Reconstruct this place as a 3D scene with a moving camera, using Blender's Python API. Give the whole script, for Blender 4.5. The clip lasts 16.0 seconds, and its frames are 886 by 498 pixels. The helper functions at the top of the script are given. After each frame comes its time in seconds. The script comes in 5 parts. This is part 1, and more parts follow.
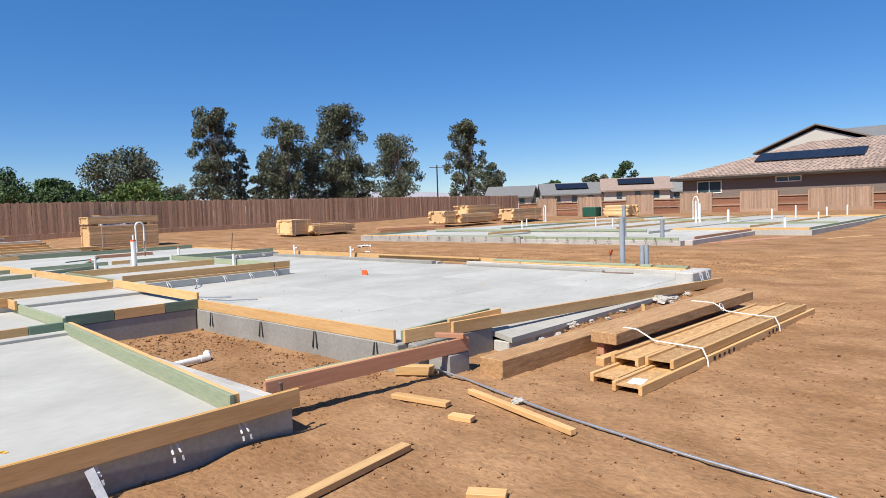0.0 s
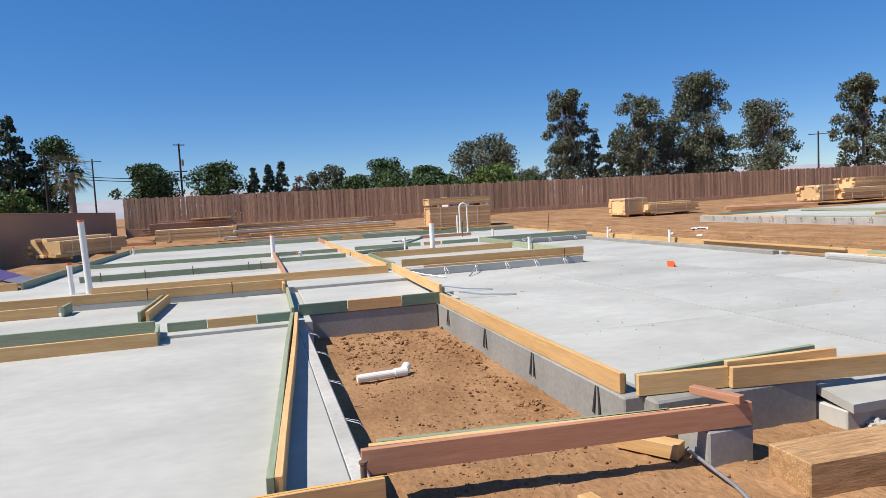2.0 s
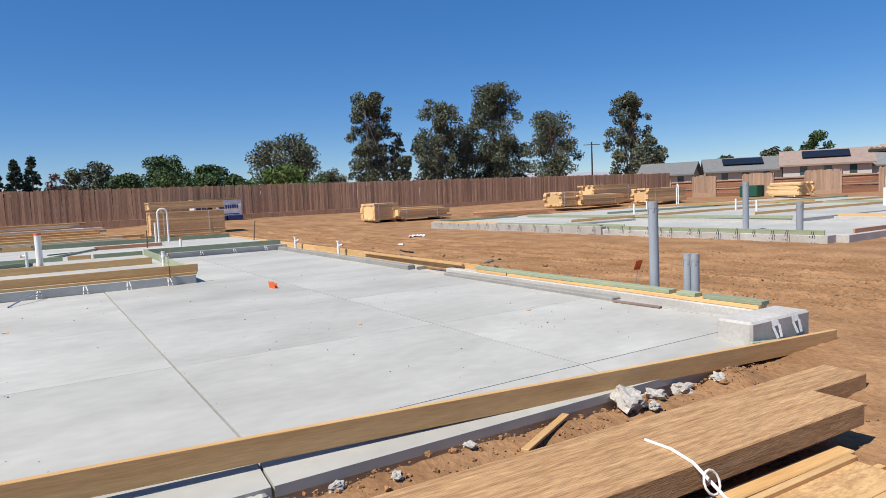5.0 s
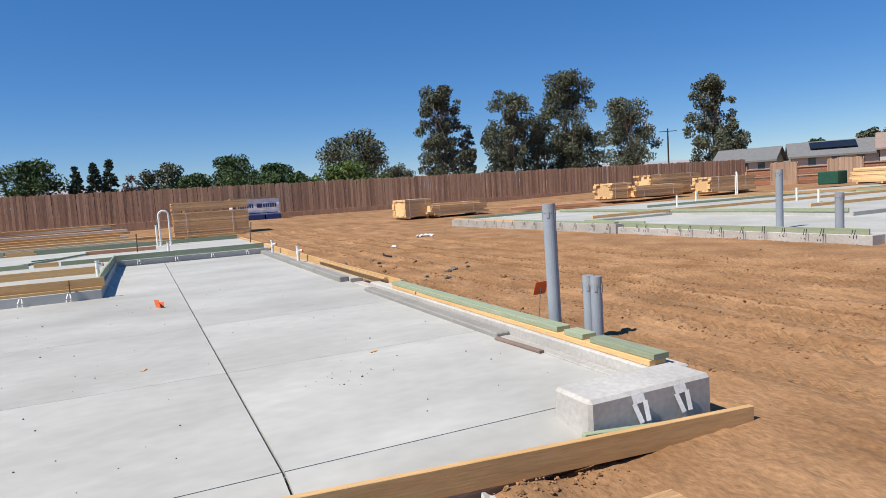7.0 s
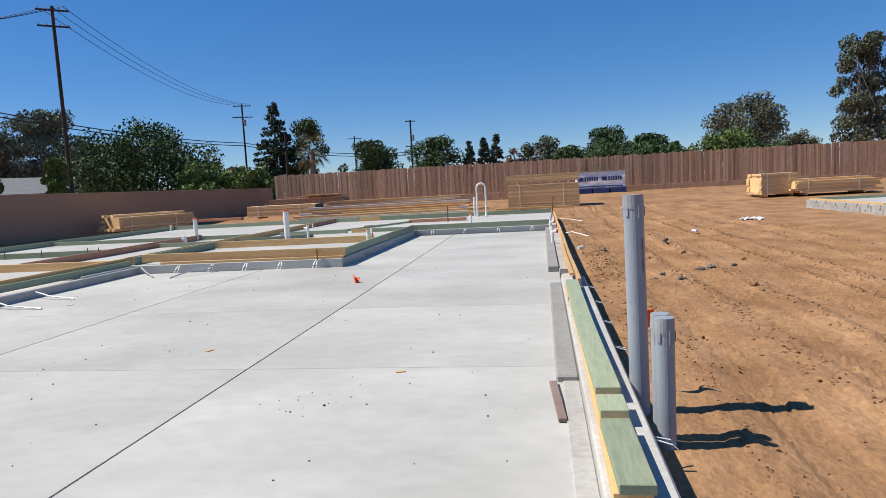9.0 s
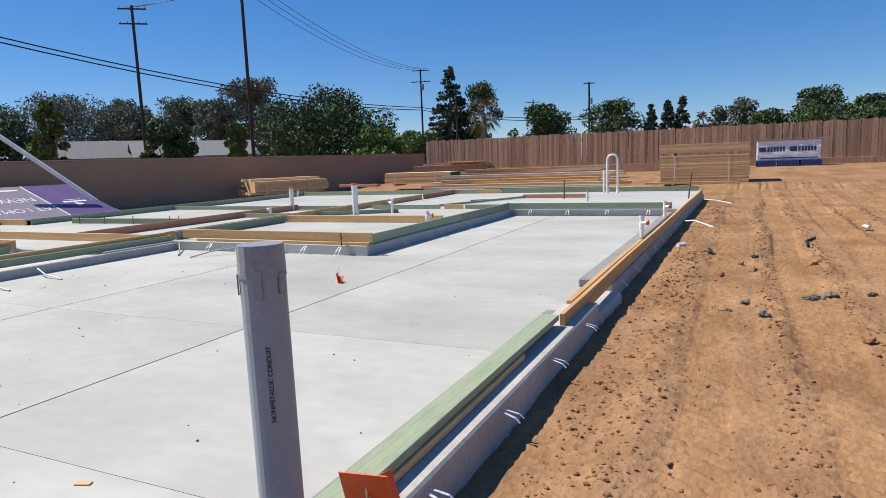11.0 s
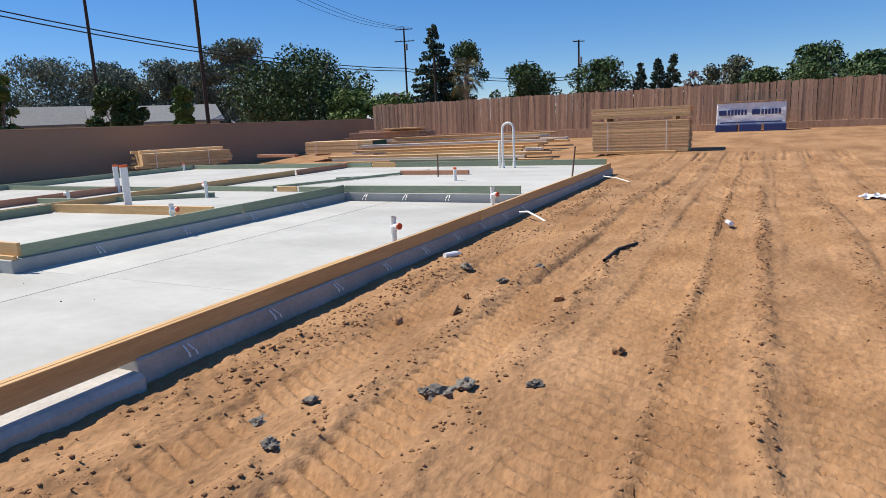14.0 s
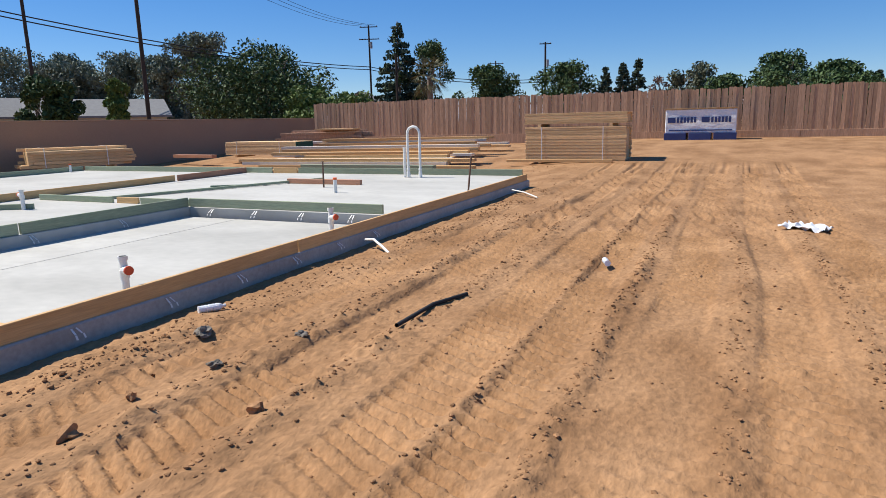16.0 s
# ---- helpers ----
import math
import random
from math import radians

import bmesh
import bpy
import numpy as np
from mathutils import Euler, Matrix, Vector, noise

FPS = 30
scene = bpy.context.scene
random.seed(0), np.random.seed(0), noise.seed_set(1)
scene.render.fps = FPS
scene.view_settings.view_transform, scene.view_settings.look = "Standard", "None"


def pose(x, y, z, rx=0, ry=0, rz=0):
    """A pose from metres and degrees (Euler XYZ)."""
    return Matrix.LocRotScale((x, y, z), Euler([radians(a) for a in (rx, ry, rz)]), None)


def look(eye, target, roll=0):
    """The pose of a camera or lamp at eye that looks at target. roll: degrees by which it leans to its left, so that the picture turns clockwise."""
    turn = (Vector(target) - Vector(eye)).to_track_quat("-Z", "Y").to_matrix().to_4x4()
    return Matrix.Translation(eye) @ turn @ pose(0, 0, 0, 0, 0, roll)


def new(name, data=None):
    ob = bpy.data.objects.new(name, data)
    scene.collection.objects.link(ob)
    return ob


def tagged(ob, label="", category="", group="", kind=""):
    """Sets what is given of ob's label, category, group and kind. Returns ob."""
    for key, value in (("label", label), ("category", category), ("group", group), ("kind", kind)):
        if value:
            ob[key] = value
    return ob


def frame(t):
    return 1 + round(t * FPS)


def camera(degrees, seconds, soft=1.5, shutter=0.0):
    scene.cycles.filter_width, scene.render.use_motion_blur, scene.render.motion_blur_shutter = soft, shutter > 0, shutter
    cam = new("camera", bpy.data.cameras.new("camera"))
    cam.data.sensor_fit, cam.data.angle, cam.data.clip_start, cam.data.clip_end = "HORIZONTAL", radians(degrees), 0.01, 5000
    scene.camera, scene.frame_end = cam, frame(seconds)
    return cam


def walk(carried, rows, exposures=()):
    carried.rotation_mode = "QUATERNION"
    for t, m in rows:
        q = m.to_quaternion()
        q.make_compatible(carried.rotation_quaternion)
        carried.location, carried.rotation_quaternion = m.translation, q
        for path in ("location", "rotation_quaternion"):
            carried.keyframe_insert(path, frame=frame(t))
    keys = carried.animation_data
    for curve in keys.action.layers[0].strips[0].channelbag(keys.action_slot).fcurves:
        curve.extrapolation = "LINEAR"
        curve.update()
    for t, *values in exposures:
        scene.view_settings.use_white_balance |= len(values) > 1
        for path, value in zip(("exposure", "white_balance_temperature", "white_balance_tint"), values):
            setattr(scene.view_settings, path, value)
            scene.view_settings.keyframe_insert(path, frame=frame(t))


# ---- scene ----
cam = camera(69.0, 16.0, soft=0.6)
PATH = [
    (0, (-12.262, -5.01, 1.565), (-10.806, -3.645, 1.436), -1.9),
    (0.5, (-11.653, -4.59, 1.491), (-10.366, -3.064, 1.371), -2.1),
    (1, (-11.18, -4.301, 1.508), (-10.232, -2.546, 1.363), -3.3),
    (1.5, (-10.572, -4.028, 1.521), (-10.028, -2.109, 1.378), -3.2),
    (2, (-9.956, -3.715, 1.475), (-9.41, -1.796, 1.329), -3.0),
    (2.5, (-9.285, -3.653, 1.458), (-8.509, -1.816, 1.3), -1.9),
    (3, (-8.554, -3.532, 1.464), (-7.7, -1.73, 1.316), -2.7),
    (3.5, (-7.887, -3.415, 1.477), (-6.988, -1.634, 1.331), -2.8),
    (4, (-7.218, -3.494, 1.422), (-6.314, -1.715, 1.285), -2.9),
    (4.5, (-6.514, -3.578, 1.399), (-5.544, -1.836, 1.236), -2.6),
    (5, (-5.855, -3.581, 1.419), (-4.806, -1.886, 1.253), -2.5),
    (5.2, (-5.532, -3.547, 1.373), (-4.485, -1.851, 1.209), -2.4),
    (7.5, (-2.296, -3.018, 1.397), (-1.712, -1.115, 1.201), -5.1),
    (8, (-1.591, -2.866, 1.337), (-1.69, -0.878, 1.146), -5.0),
    (10.3, (0.863, -0.662, 1.38), (0.375, 1.265, 1.163), -2.4),
    (10.5, (0.999, -0.356, 1.39), (0.394, 1.538, 1.176), -2.7),
    (11, (1.199, 0.272, 1.426), (0.348, 2.061, 1.151), -2.2),
    (11.5, (1.561, 0.837, 1.375), (0.61, 2.568, 1.065), -2.7),
    (12, (1.868, 1.513, 1.34), (0.885, 3.219, 0.99), -3.0),
    (12.5, (2.289, 2.188, 1.405), (1.314, 3.896, 1.037), -2.8),
    (13, (2.677, 2.893, 1.399), (1.736, 4.619, 1.029), -2.6),
    (13.5, (3.016, 3.479, 1.45), (2.125, 5.229, 1.071), -2.5),
    (14, (3.355, 4.07, 1.481), (2.483, 5.827, 1.094), -2.6),
    (14.5, (3.486, 4.714, 1.481), (2.648, 6.487, 1.091), -2.2),
    (15, (3.746, 5.273, 1.434), (2.914, 7.049, 1.043), -2.0),
    (15.5, (3.983, 5.905, 1.419), (3.157, 7.683, 1.024), -1.6),
    (16, (4.141, 6.537, 1.479), (3.339, 8.327, 1.091), -1.4),
]
walk(cam, [(t, look(eye, target, roll)) for t, eye, target, roll in PATH],
     [(0, 0.42), (1, 0.38), (2.5, 0.32), (4.5, 0.25), (8.2, 0.24), (10.3, 0.28), (12, 0.30), (14, 0.38), (16, 0.40)])

# ---- world, sun, exposure ----
SUN = Vector((-0.74, -0.08, 1.0)).normalized()
world = bpy.data.worlds.new("world")
scene.world = world
world.use_nodes = True
sky = world.node_tree.nodes.new("ShaderNodeTexSky")
sky.sky_type, sky.sun_disc = "NISHITA", False
sky.sun_elevation = math.asin(SUN.z)
sky.sun_rotation = math.atan2(SUN.x, SUN.y)
sky.altitude, sky.air_density, sky.dust_density, sky.ozone_density = 1500, 1.0, 0.0, 4.0
back = world.node_tree.nodes["Background"]
rich = world.node_tree.nodes.new("ShaderNodeHueSaturation")
rich.inputs["Saturation"].default_value = 1.3
rich.inputs["Hue"].default_value = 0.510
world.node_tree.links.new(sky.outputs[0], rich.inputs["Color"])
even = world.node_tree.nodes.new("ShaderNodeMix")
even.data_type = "RGBA"
even.inputs[0].default_value = 0.3
even.inputs[7].default_value = (0.8, 2.75, 6.4, 1)
world.node_tree.links.new(rich.outputs[0], even.inputs[6])
world.node_tree.links.new(even.outputs[2], back.inputs[0])
back.inputs[1].default_value = 0.088
sun = new("sun", bpy.data.lights.new("sun", "SUN"))
sun.data.energy, sun.data.angle, sun.data.color = 5.0, radians(0.53), (1.0, 0.94, 0.83)
sun.matrix_world = look(SUN * 50, (0, 0, 0))


# ---- materials ----
def mat(name, base, second=None, rough=0.8, metal=0.0, scale=4.0, fine=60.0, stretch=(1, 1, 1), bump=0.2, vary=0.12,
        mix=0.6, spec=0.4, coords="Object", per="object", depth=0.004):
    """A surface with stains at one scale and grain at another; each object or island differs a little."""
    m = bpy.data.materials.new(name)
    m.use_nodes = True
    nt = m.node_tree
    n, l = nt.nodes, nt.links
    b = n["Principled BSDF"]
    b.inputs["Metallic"].default_value = metal
    b.inputs["Specular IOR Level"].default_value = spec
    tc = n.new("ShaderNodeTexCoord")
    mp = n.new("ShaderNodeMapping")
    mp.inputs["Scale"].default_value = stretch
    l.new(tc.outputs[coords], mp.inputs[0])
    if per == "object":
        src = n.new("ShaderNodeObjectInfo").outputs["Random"]
    else:
        src = n.new("ShaderNodeNewGeometry").outputs["Random Per Island"]
    off = n.new("ShaderNodeMath")
    off.operation = "MULTIPLY"
    off.inputs[1].default_value = 37.0
    l.new(src, off.inputs[0])
    n1, n2 = n.new("ShaderNodeTexNoise"), n.new("ShaderNodeTexNoise")
    for q, sc, det in ((n1, scale, 4), (n2, fine, 5)):
        q.noise_dimensions = "4D"
        q.inputs["Scale"].default_value = sc
        q.inputs["Detail"].default_value = det
        l.new(mp.outputs[0], q.inputs["Vector"])
        l.new(off.outputs[0], q.inputs["W"])
    r1 = n.new("ShaderNodeMapRange")
    r1.inputs[1].default_value, r1.inputs[2].default_value = 0.35, 0.68
    l.new(n1.outputs[0], r1.inputs[0])
    mx = n.new("ShaderNodeMix")
    mx.data_type = "RGBA"
    second = second or tuple(c * 0.7 for c in base)
    mx.inputs[6].default_value, mx.inputs[7].default_value = (*base, 1), (*second, 1)
    sc = n.new("ShaderNodeMath")
    sc.operation = "MULTIPLY"
    sc.inputs[1].default_value = mix
    l.new(r1.outputs[0], sc.inputs[0])
    l.new(sc.outputs[0], mx.inputs[0])
    gr = n.new("ShaderNodeMapRange")
    gr.inputs[1].default_value, gr.inputs[2].default_value = 0.3, 0.7
    gr.inputs[3].default_value, gr.inputs[4].default_value = 1 - vary, 1 + vary
    l.new(n2.outputs[0], gr.inputs[0])
    rv = n.new("ShaderNodeMapRange")
    rv.inputs[3].default_value, rv.inputs[4].default_value = 1 - vary, 1 + vary
    l.new(src, rv.inputs[0])
    mu = n.new("ShaderNodeMath")
    mu.operation = "MULTIPLY"
    l.new(gr.outputs[0], mu.inputs[0])
    l.new(rv.outputs[0], mu.inputs[1])
    hs = n.new("ShaderNodeHueSaturation")
    l.new(mx.outputs[2], hs.inputs["Color"])
    l.new(mu.outputs[0], hs.inputs["Value"])
    l.new(hs.outputs[0], b.inputs["Base Color"])
    rr = n.new("ShaderNodeMapRange")
    rr.inputs[3].default_value, rr.inputs[4].default_value = max(rough - 0.1, 0.03), min(rough + 0.1, 1)
    l.new(n2.outputs[0], rr.inputs[0])
    l.new(rr.outputs[0], b.inputs["Roughness"])
    if bump:
        bp = n.new("ShaderNodeBump")
        bp.inputs["Strength"].default_value, bp.inputs["Distance"].default_value = bump, depth
        l.new(n2.outputs[0], bp.inputs["Height"])
        l.new(bp.outputs[0], b.inputs["Normal"])
    return m


M = {}
M["dirt"] = mat("dirt", (0.335, 0.193, 0.100), (0.20, 0.106, 0.051), 0.95, scale=1.6, fine=34.0, stretch=(1, 0.6, 1), bump=0.75, vary=0.22, mix=0.9, spec=0.1, depth=0.016)
M["clod"] = mat("clod", (0.31, 0.172, 0.088), (0.19, 0.10, 0.049), 0.95, scale=6, fine=40, bump=0.6, vary=0.25, spec=0.1, per="island", depth=0.01)
M["slab"] = mat("slab concrete", (0.475, 0.465, 0.43), (0.37, 0.36, 0.33), 0.75, scale=0.7, fine=7.0, stretch=(1, 1.6, 1), bump=0.06, vary=0.06, mix=0.9, spec=0.35)
# stem wall concrete, darkened in colour for the shaded front and pit faces
M["stem"] = mat("formed concrete", (0.30, 0.29, 0.27), (0.20, 0.19, 0.175), 0.85, scale=1.8, fine=30, bump=0.35, vary=0.12)
# same concrete, lightened in colour for light bounced off the sunny dirt
M["palestem"] = mat("pale concrete with bounce light", (0.47, 0.45, 0.42), (0.30, 0.28, 0.255), 0.85, scale=2.2, fine=30, bump=0.35, vary=0.12)
M["rubble"] = mat("broken concrete", (0.47, 0.445, 0.41), (0.29, 0.265, 0.235), 0.9, scale=9, fine=60, bump=0.6, vary=0.15, per="island")
M["pine"] = mat("fresh pine", (0.66, 0.415, 0.19), (0.50, 0.275, 0.095), 0.65, scale=2.2, fine=14, stretch=(0.6, 9, 9), bump=0.15, vary=0.13)
M["green"] = mat("green treated pine", (0.27, 0.32, 0.21), (0.35, 0.355, 0.235), 0.7, scale=2.4, fine=14, stretch=(0.6, 9, 9), bump=0.15, vary=0.16)
M["dkgreen"] = mat("dark green treated pine", (0.13, 0.20, 0.145), (0.20, 0.24, 0.155), 0.7, scale=2.4, fine=14, stretch=(0.6, 9, 9), bump=0.15, vary=0.16)
M["palewood"] = mat("bleached wood", (0.66, 0.62, 0.55), (0.56, 0.50, 0.42), 0.7, scale=2.2, fine=14, stretch=(0.6, 9, 9), bump=0.15, vary=0.1)
M["mottled"] = mat("mottled pine", (0.62, 0.36, 0.08), (0.25, 0.33, 0.2), 0.7, scale=5, fine=14, stretch=(1, 3, 3), bump=0.15, vary=0.1, mix=1.0)
M["fir"] = mat("reddish fir", (0.50, 0.25, 0.15), (0.38, 0.17, 0.095), 0.65, scale=2.2, fine=14, stretch=(0.6, 9, 9), bump=0.15, vary=0.13)
M["lvl"] = mat("strand lumber", (0.56, 0.34, 0.165), (0.36, 0.195, 0.085), 0.7, scale=6, fine=26, stretch=(0.5, 6, 6), bump=0.5, vary=0.35, mix=0.9)
M["osb"] = mat("strand board", (0.56, 0.355, 0.16), (0.36, 0.19, 0.08), 0.7, scale=14, fine=45, stretch=(0.6, 2, 2), bump=0.3, vary=0.25, mix=0.9)
M["stack"] = mat("stacked pine", (0.74, 0.50, 0.26), (0.60, 0.37, 0.165), 0.7, scale=2, fine=12, stretch=(0.6, 9, 9), bump=0.15, vary=0.2)
M["fence"] = mat("weathered cedar", (0.50, 0.315, 0.20), (0.34, 0.20, 0.12), 0.85, scale=1.2, fine=9, stretch=(7, 7, 0.5), bump=0.25, vary=0.26)
M["fencenew"] = mat("pale cedar", (0.37, 0.25, 0.175), (0.27, 0.17, 0.115), 0.85, scale=1.2, fine=9, stretch=(7, 7, 0.5), bump=0.25, vary=0.18)
M["fencered"] = mat("red cedar panel", (0.27, 0.12, 0.07), (0.19, 0.085, 0.05), 0.85, scale=1.2, fine=9, stretch=(2, 0.5, 7), bump=0.25, vary=0.2)
M["wall"] = mat("tan stucco", (0.37, 0.245, 0.165), (0.33, 0.215, 0.145), 0.9, scale=0.4, fine=25, bump=0.3, vary=0.06)
M["pvc"] = mat("white plastic", (0.80, 0.79, 0.75), (0.72, 0.70, 0.64), 0.4, scale=8, fine=60, bump=0.03, vary=0.04)
M["conduit"] = mat("grey plastic", (0.30, 0.33, 0.37), (0.26, 0.29, 0.33), 0.42, scale=5, fine=60, bump=0.04, vary=0.05)
M["tape"] = mat("grey tape", (0.33, 0.35, 0.37), (0.24, 0.25, 0.27), 0.4, scale=9, fine=50, bump=0.5, vary=0.1)
M["orange"] = mat("orange plastic", (0.85, 0.16, 0.045), (0.75, 0.12, 0.03), 0.5, scale=9, fine=60, bump=0.05, vary=0.06)
M["red"] = mat("red cap", (0.62, 0.10, 0.04), (0.5, 0.07, 0.03), 0.5, scale=9, fine=60, bump=0.05, vary=0.06)
M["zinc"] = mat("galvanised steel", (0.62, 0.63, 0.65), (0.48, 0.49, 0.50), 0.42, metal=0.75, scale=25, fine=80, bump=0.05, vary=0.1)
M["galv"] = mat("bright zinc strap", (0.70, 0.71, 0.72), (0.55, 0.56, 0.58), 0.5, metal=0.15, scale=25, fine=80, bump=0.05, vary=0.1)
M["black"] = mat("black felt", (0.018, 0.018, 0.02), (0.03, 0.03, 0.03), 0.8, scale=9, fine=60, bump=0.2, vary=0.2)
M["steel"] = mat("rusty steel", (0.19, 0.12, 0.085), (0.10, 0.06, 0.045), 0.7, metal=0.4, scale=20, fine=80, bump=0.3, vary=0.2)
M["white"] = mat("white paint", (0.76, 0.75, 0.73), (0.66, 0.64, 0.61), 0.6, scale=3, fine=40, bump=0.05, vary=0.05)
M["purple"] = mat("purple sign face", (0.115, 0.07, 0.20), (0.15, 0.10, 0.22), 0.5, scale=1.5, fine=30, bump=0.03, vary=0.06)
M["greysign"] = mat("mauve sign face", (0.24, 0.20, 0.25), (0.30, 0.26, 0.30), 0.5, scale=1.5, fine=30, bump=0.03, vary=0.06)
M["navy"] = mat("navy print", (0.025, 0.045, 0.16), (0.04, 0.06, 0.18), 0.5, scale=5, fine=50, bump=0.05, vary=0.1)
M["wrap"] = mat("silver wrap", (0.80, 0.81, 0.83), (0.60, 0.63, 0.68), 0.38, scale=3.5, fine=14, bump=0.5, vary=0.1, depth=0.03)
M["tarp"] = mat("dark green paint", (0.012, 0.07, 0.045), (0.02, 0.09, 0.055), 0.6, scale=5, fine=50, bump=0.1, vary=0.1)
M["rope"] = mat("white strap", (0.78, 0.76, 0.73), (0.66, 0.63, 0.6), 0.5, scale=9, fine=60, bump=0.1, vary=0.06)
M["roof"] = mat("clay tile", (0.34, 0.255, 0.215), (0.24, 0.18, 0.155), 0.85, scale=3, fine=30, bump=0.2, vary=0.2, per="island")
M["greyroof"] = mat("grey shingle", (0.19, 0.19, 0.19), (0.14, 0.14, 0.145), 0.9, scale=3, fine=30, bump=0.3, vary=0.15)
M["brownwall"] = mat("taupe stucco", (0.20, 0.155, 0.13), (0.18, 0.14, 0.118), 0.9, scale=0.6, fine=20, bump=0.2, vary=0.05)
M["palewall"] = mat("cream stucco", (0.52, 0.49, 0.44), (0.46, 0.43, 0.39), 0.9, scale=0.6, fine=20, bump=0.2, vary=0.05)
M["solar"] = mat("solar glass", (0.012, 0.014, 0.022), (0.02, 0.022, 0.03), 0.15, scale=2, fine=20, bump=0.0, vary=0.1, spec=0.5)
M["glass"] = mat("window glass", (0.05, 0.08, 0.09), (0.035, 0.06, 0.07), 0.08, scale=1, fine=5, bump=0.0, vary=0.1, spec=0.6)
M["pole"] = mat("creosoted pole", (0.035, 0.026, 0.02), (0.055, 0.042, 0.033), 0.9, scale=2, fine=12, stretch=(6, 6, 0.4), bump=0.3, vary=0.2)
M["wire"] = mat("black cable", (0.015, 0.015, 0.017), (0.02, 0.02, 0.02), 0.6, scale=4, fine=30, bump=0, vary=0.05)
M["bark"] = mat("pale bark", (0.27, 0.215, 0.165), (0.15, 0.115, 0.085), 0.9, scale=1.5, fine=12, stretch=(3, 3, 0.5), bump=0.4, vary=0.2)
M["euc"] = mat("gum leaves", (0.085, 0.10, 0.06), (0.13, 0.135, 0.095), 0.75, scale=0.5, fine=3, bump=0, vary=0.4, spec=0.3, per="island")
M["leaf"] = mat("green leaves", (0.06, 0.10, 0.032), (0.038, 0.07, 0.024), 0.7, scale=0.5, fine=3, bump=0, vary=0.4, spec=0.3, per="island")
# distance haze is put into this leaf colour: greyer and lighter than the near gums
M["hazegum"] = mat("far gum leaves with haze tint", (0.13, 0.165, 0.12), (0.18, 0.205, 0.16), 0.75, scale=0.5, fine=3, bump=0, vary=0.3, spec=0.3, per="island")
M["lime"] = mat("bright green leaves", (0.11, 0.165, 0.042), (0.075, 0.12, 0.03), 0.7, scale=0.5, fine=3, bump=0, vary=0.35, spec=0.3, per="island")
M["needle"] = mat("dark needles", (0.055, 0.085, 0.055), (0.075, 0.10, 0.075), 0.8, scale=0.5, fine=3, bump=0, vary=0.4, spec=0.2, per="island")
M["frond"] = mat("palm fronds", (0.15, 0.16, 0.09), (0.22, 0.18, 0.11), 0.7, scale=0.5, fine=3, bump=0, vary=0.35, spec=0.3, per="island")
M["twig"] = mat("bare twigs", (0.21, 0.15, 0.125), (0.16, 0.115, 0.10), 0.9, scale=0.5, fine=3, bump=0, vary=0.3, per="island")
# pale bluish grey: aerial haze painted into the hill colour
M["hill"] = mat("haze-tinted hills", (0.34, 0.33, 0.36), (0.28, 0.28, 0.32), 0.95, scale=0.004, fine=0.03, bump=0, vary=0.08)
M["paint"] = mat("yellow marking paint", (0.80, 0.42, 0.03), (0.74, 0.40, 0.06), 0.7, scale=9, fine=60, bump=0, vary=0.15)


# ---- helpers ----
def add_box(bm, size, m=Matrix(), bevel=0.0):
    """A box of that size about its centre, placed by m."""
    r = bmesh.ops.create_cube(bm, size=1.0, matrix=m @ Matrix.Diagonal((*size, 1)))
    if bevel:
        edges = list({e for v in r["verts"] for e in v.link_edges})
        bmesh.ops.bevel(bm, geom=edges, offset=bevel, segments=1, affect="EDGES", profile=0.7)


def add_tube(bm, a, b, r1, r2=None, seg=12, caps=True):
    a, b = Vector(a), Vector(b)
    d = b - a
    m = Matrix.Translation((a + b) / 2) @ d.to_track_quat("Z", "Y").to_matrix().to_4x4()
    bmesh.ops.create_cone(bm, cap_ends=caps, segments=seg, radius1=r1, radius2=r1 if r2 is None else r2, depth=d.length, matrix=m)


def finish(bm, name, material, smooth=False):
    me = bpy.data.meshes.new(name)
    bm.to_mesh(me)
    bm.free()
    me.materials.append(material)
    if smooth:
        me.polygons.foreach_set("use_smooth", [True] * len(me.polygons))
    return me


def part(name, bm, material, parent, label="", smooth=False, m=None):
    ob = new(name, finish(bm, name, material, smooth))
    ob.parent = parent
    if m is not None:
        ob.matrix_basis = m
    return tagged(ob, label) if label else ob


def thing(name, bm, material, label, category, m=None, smooth=False, group="", kind=""):
    ob = new(name, finish(bm, name, material, smooth))
    if m is not None:
        ob.matrix_basis = m
    return tagged(ob, label, category, group, kind)


def holder(name, label, category, m=None, group="", kind=""):
    ob = new(name)
    if m is not None:
        ob.matrix_basis = m
    return tagged(ob, label, category, group, kind)


def grid_mesh(name, verts, faces, material, smooth=False):
    me = bpy.data.meshes.new(name)
    me.from_pydata(verts, [], faces)
    me.materials.append(material)
    if smooth:
        me.polygons.foreach_set("use_smooth", [True] * len(me.polygons))
    return me


def step(a, b, v):
    t = min(max((v - a) / (b - a), 0), 1)
    return t * t * (3 - 2 * t)


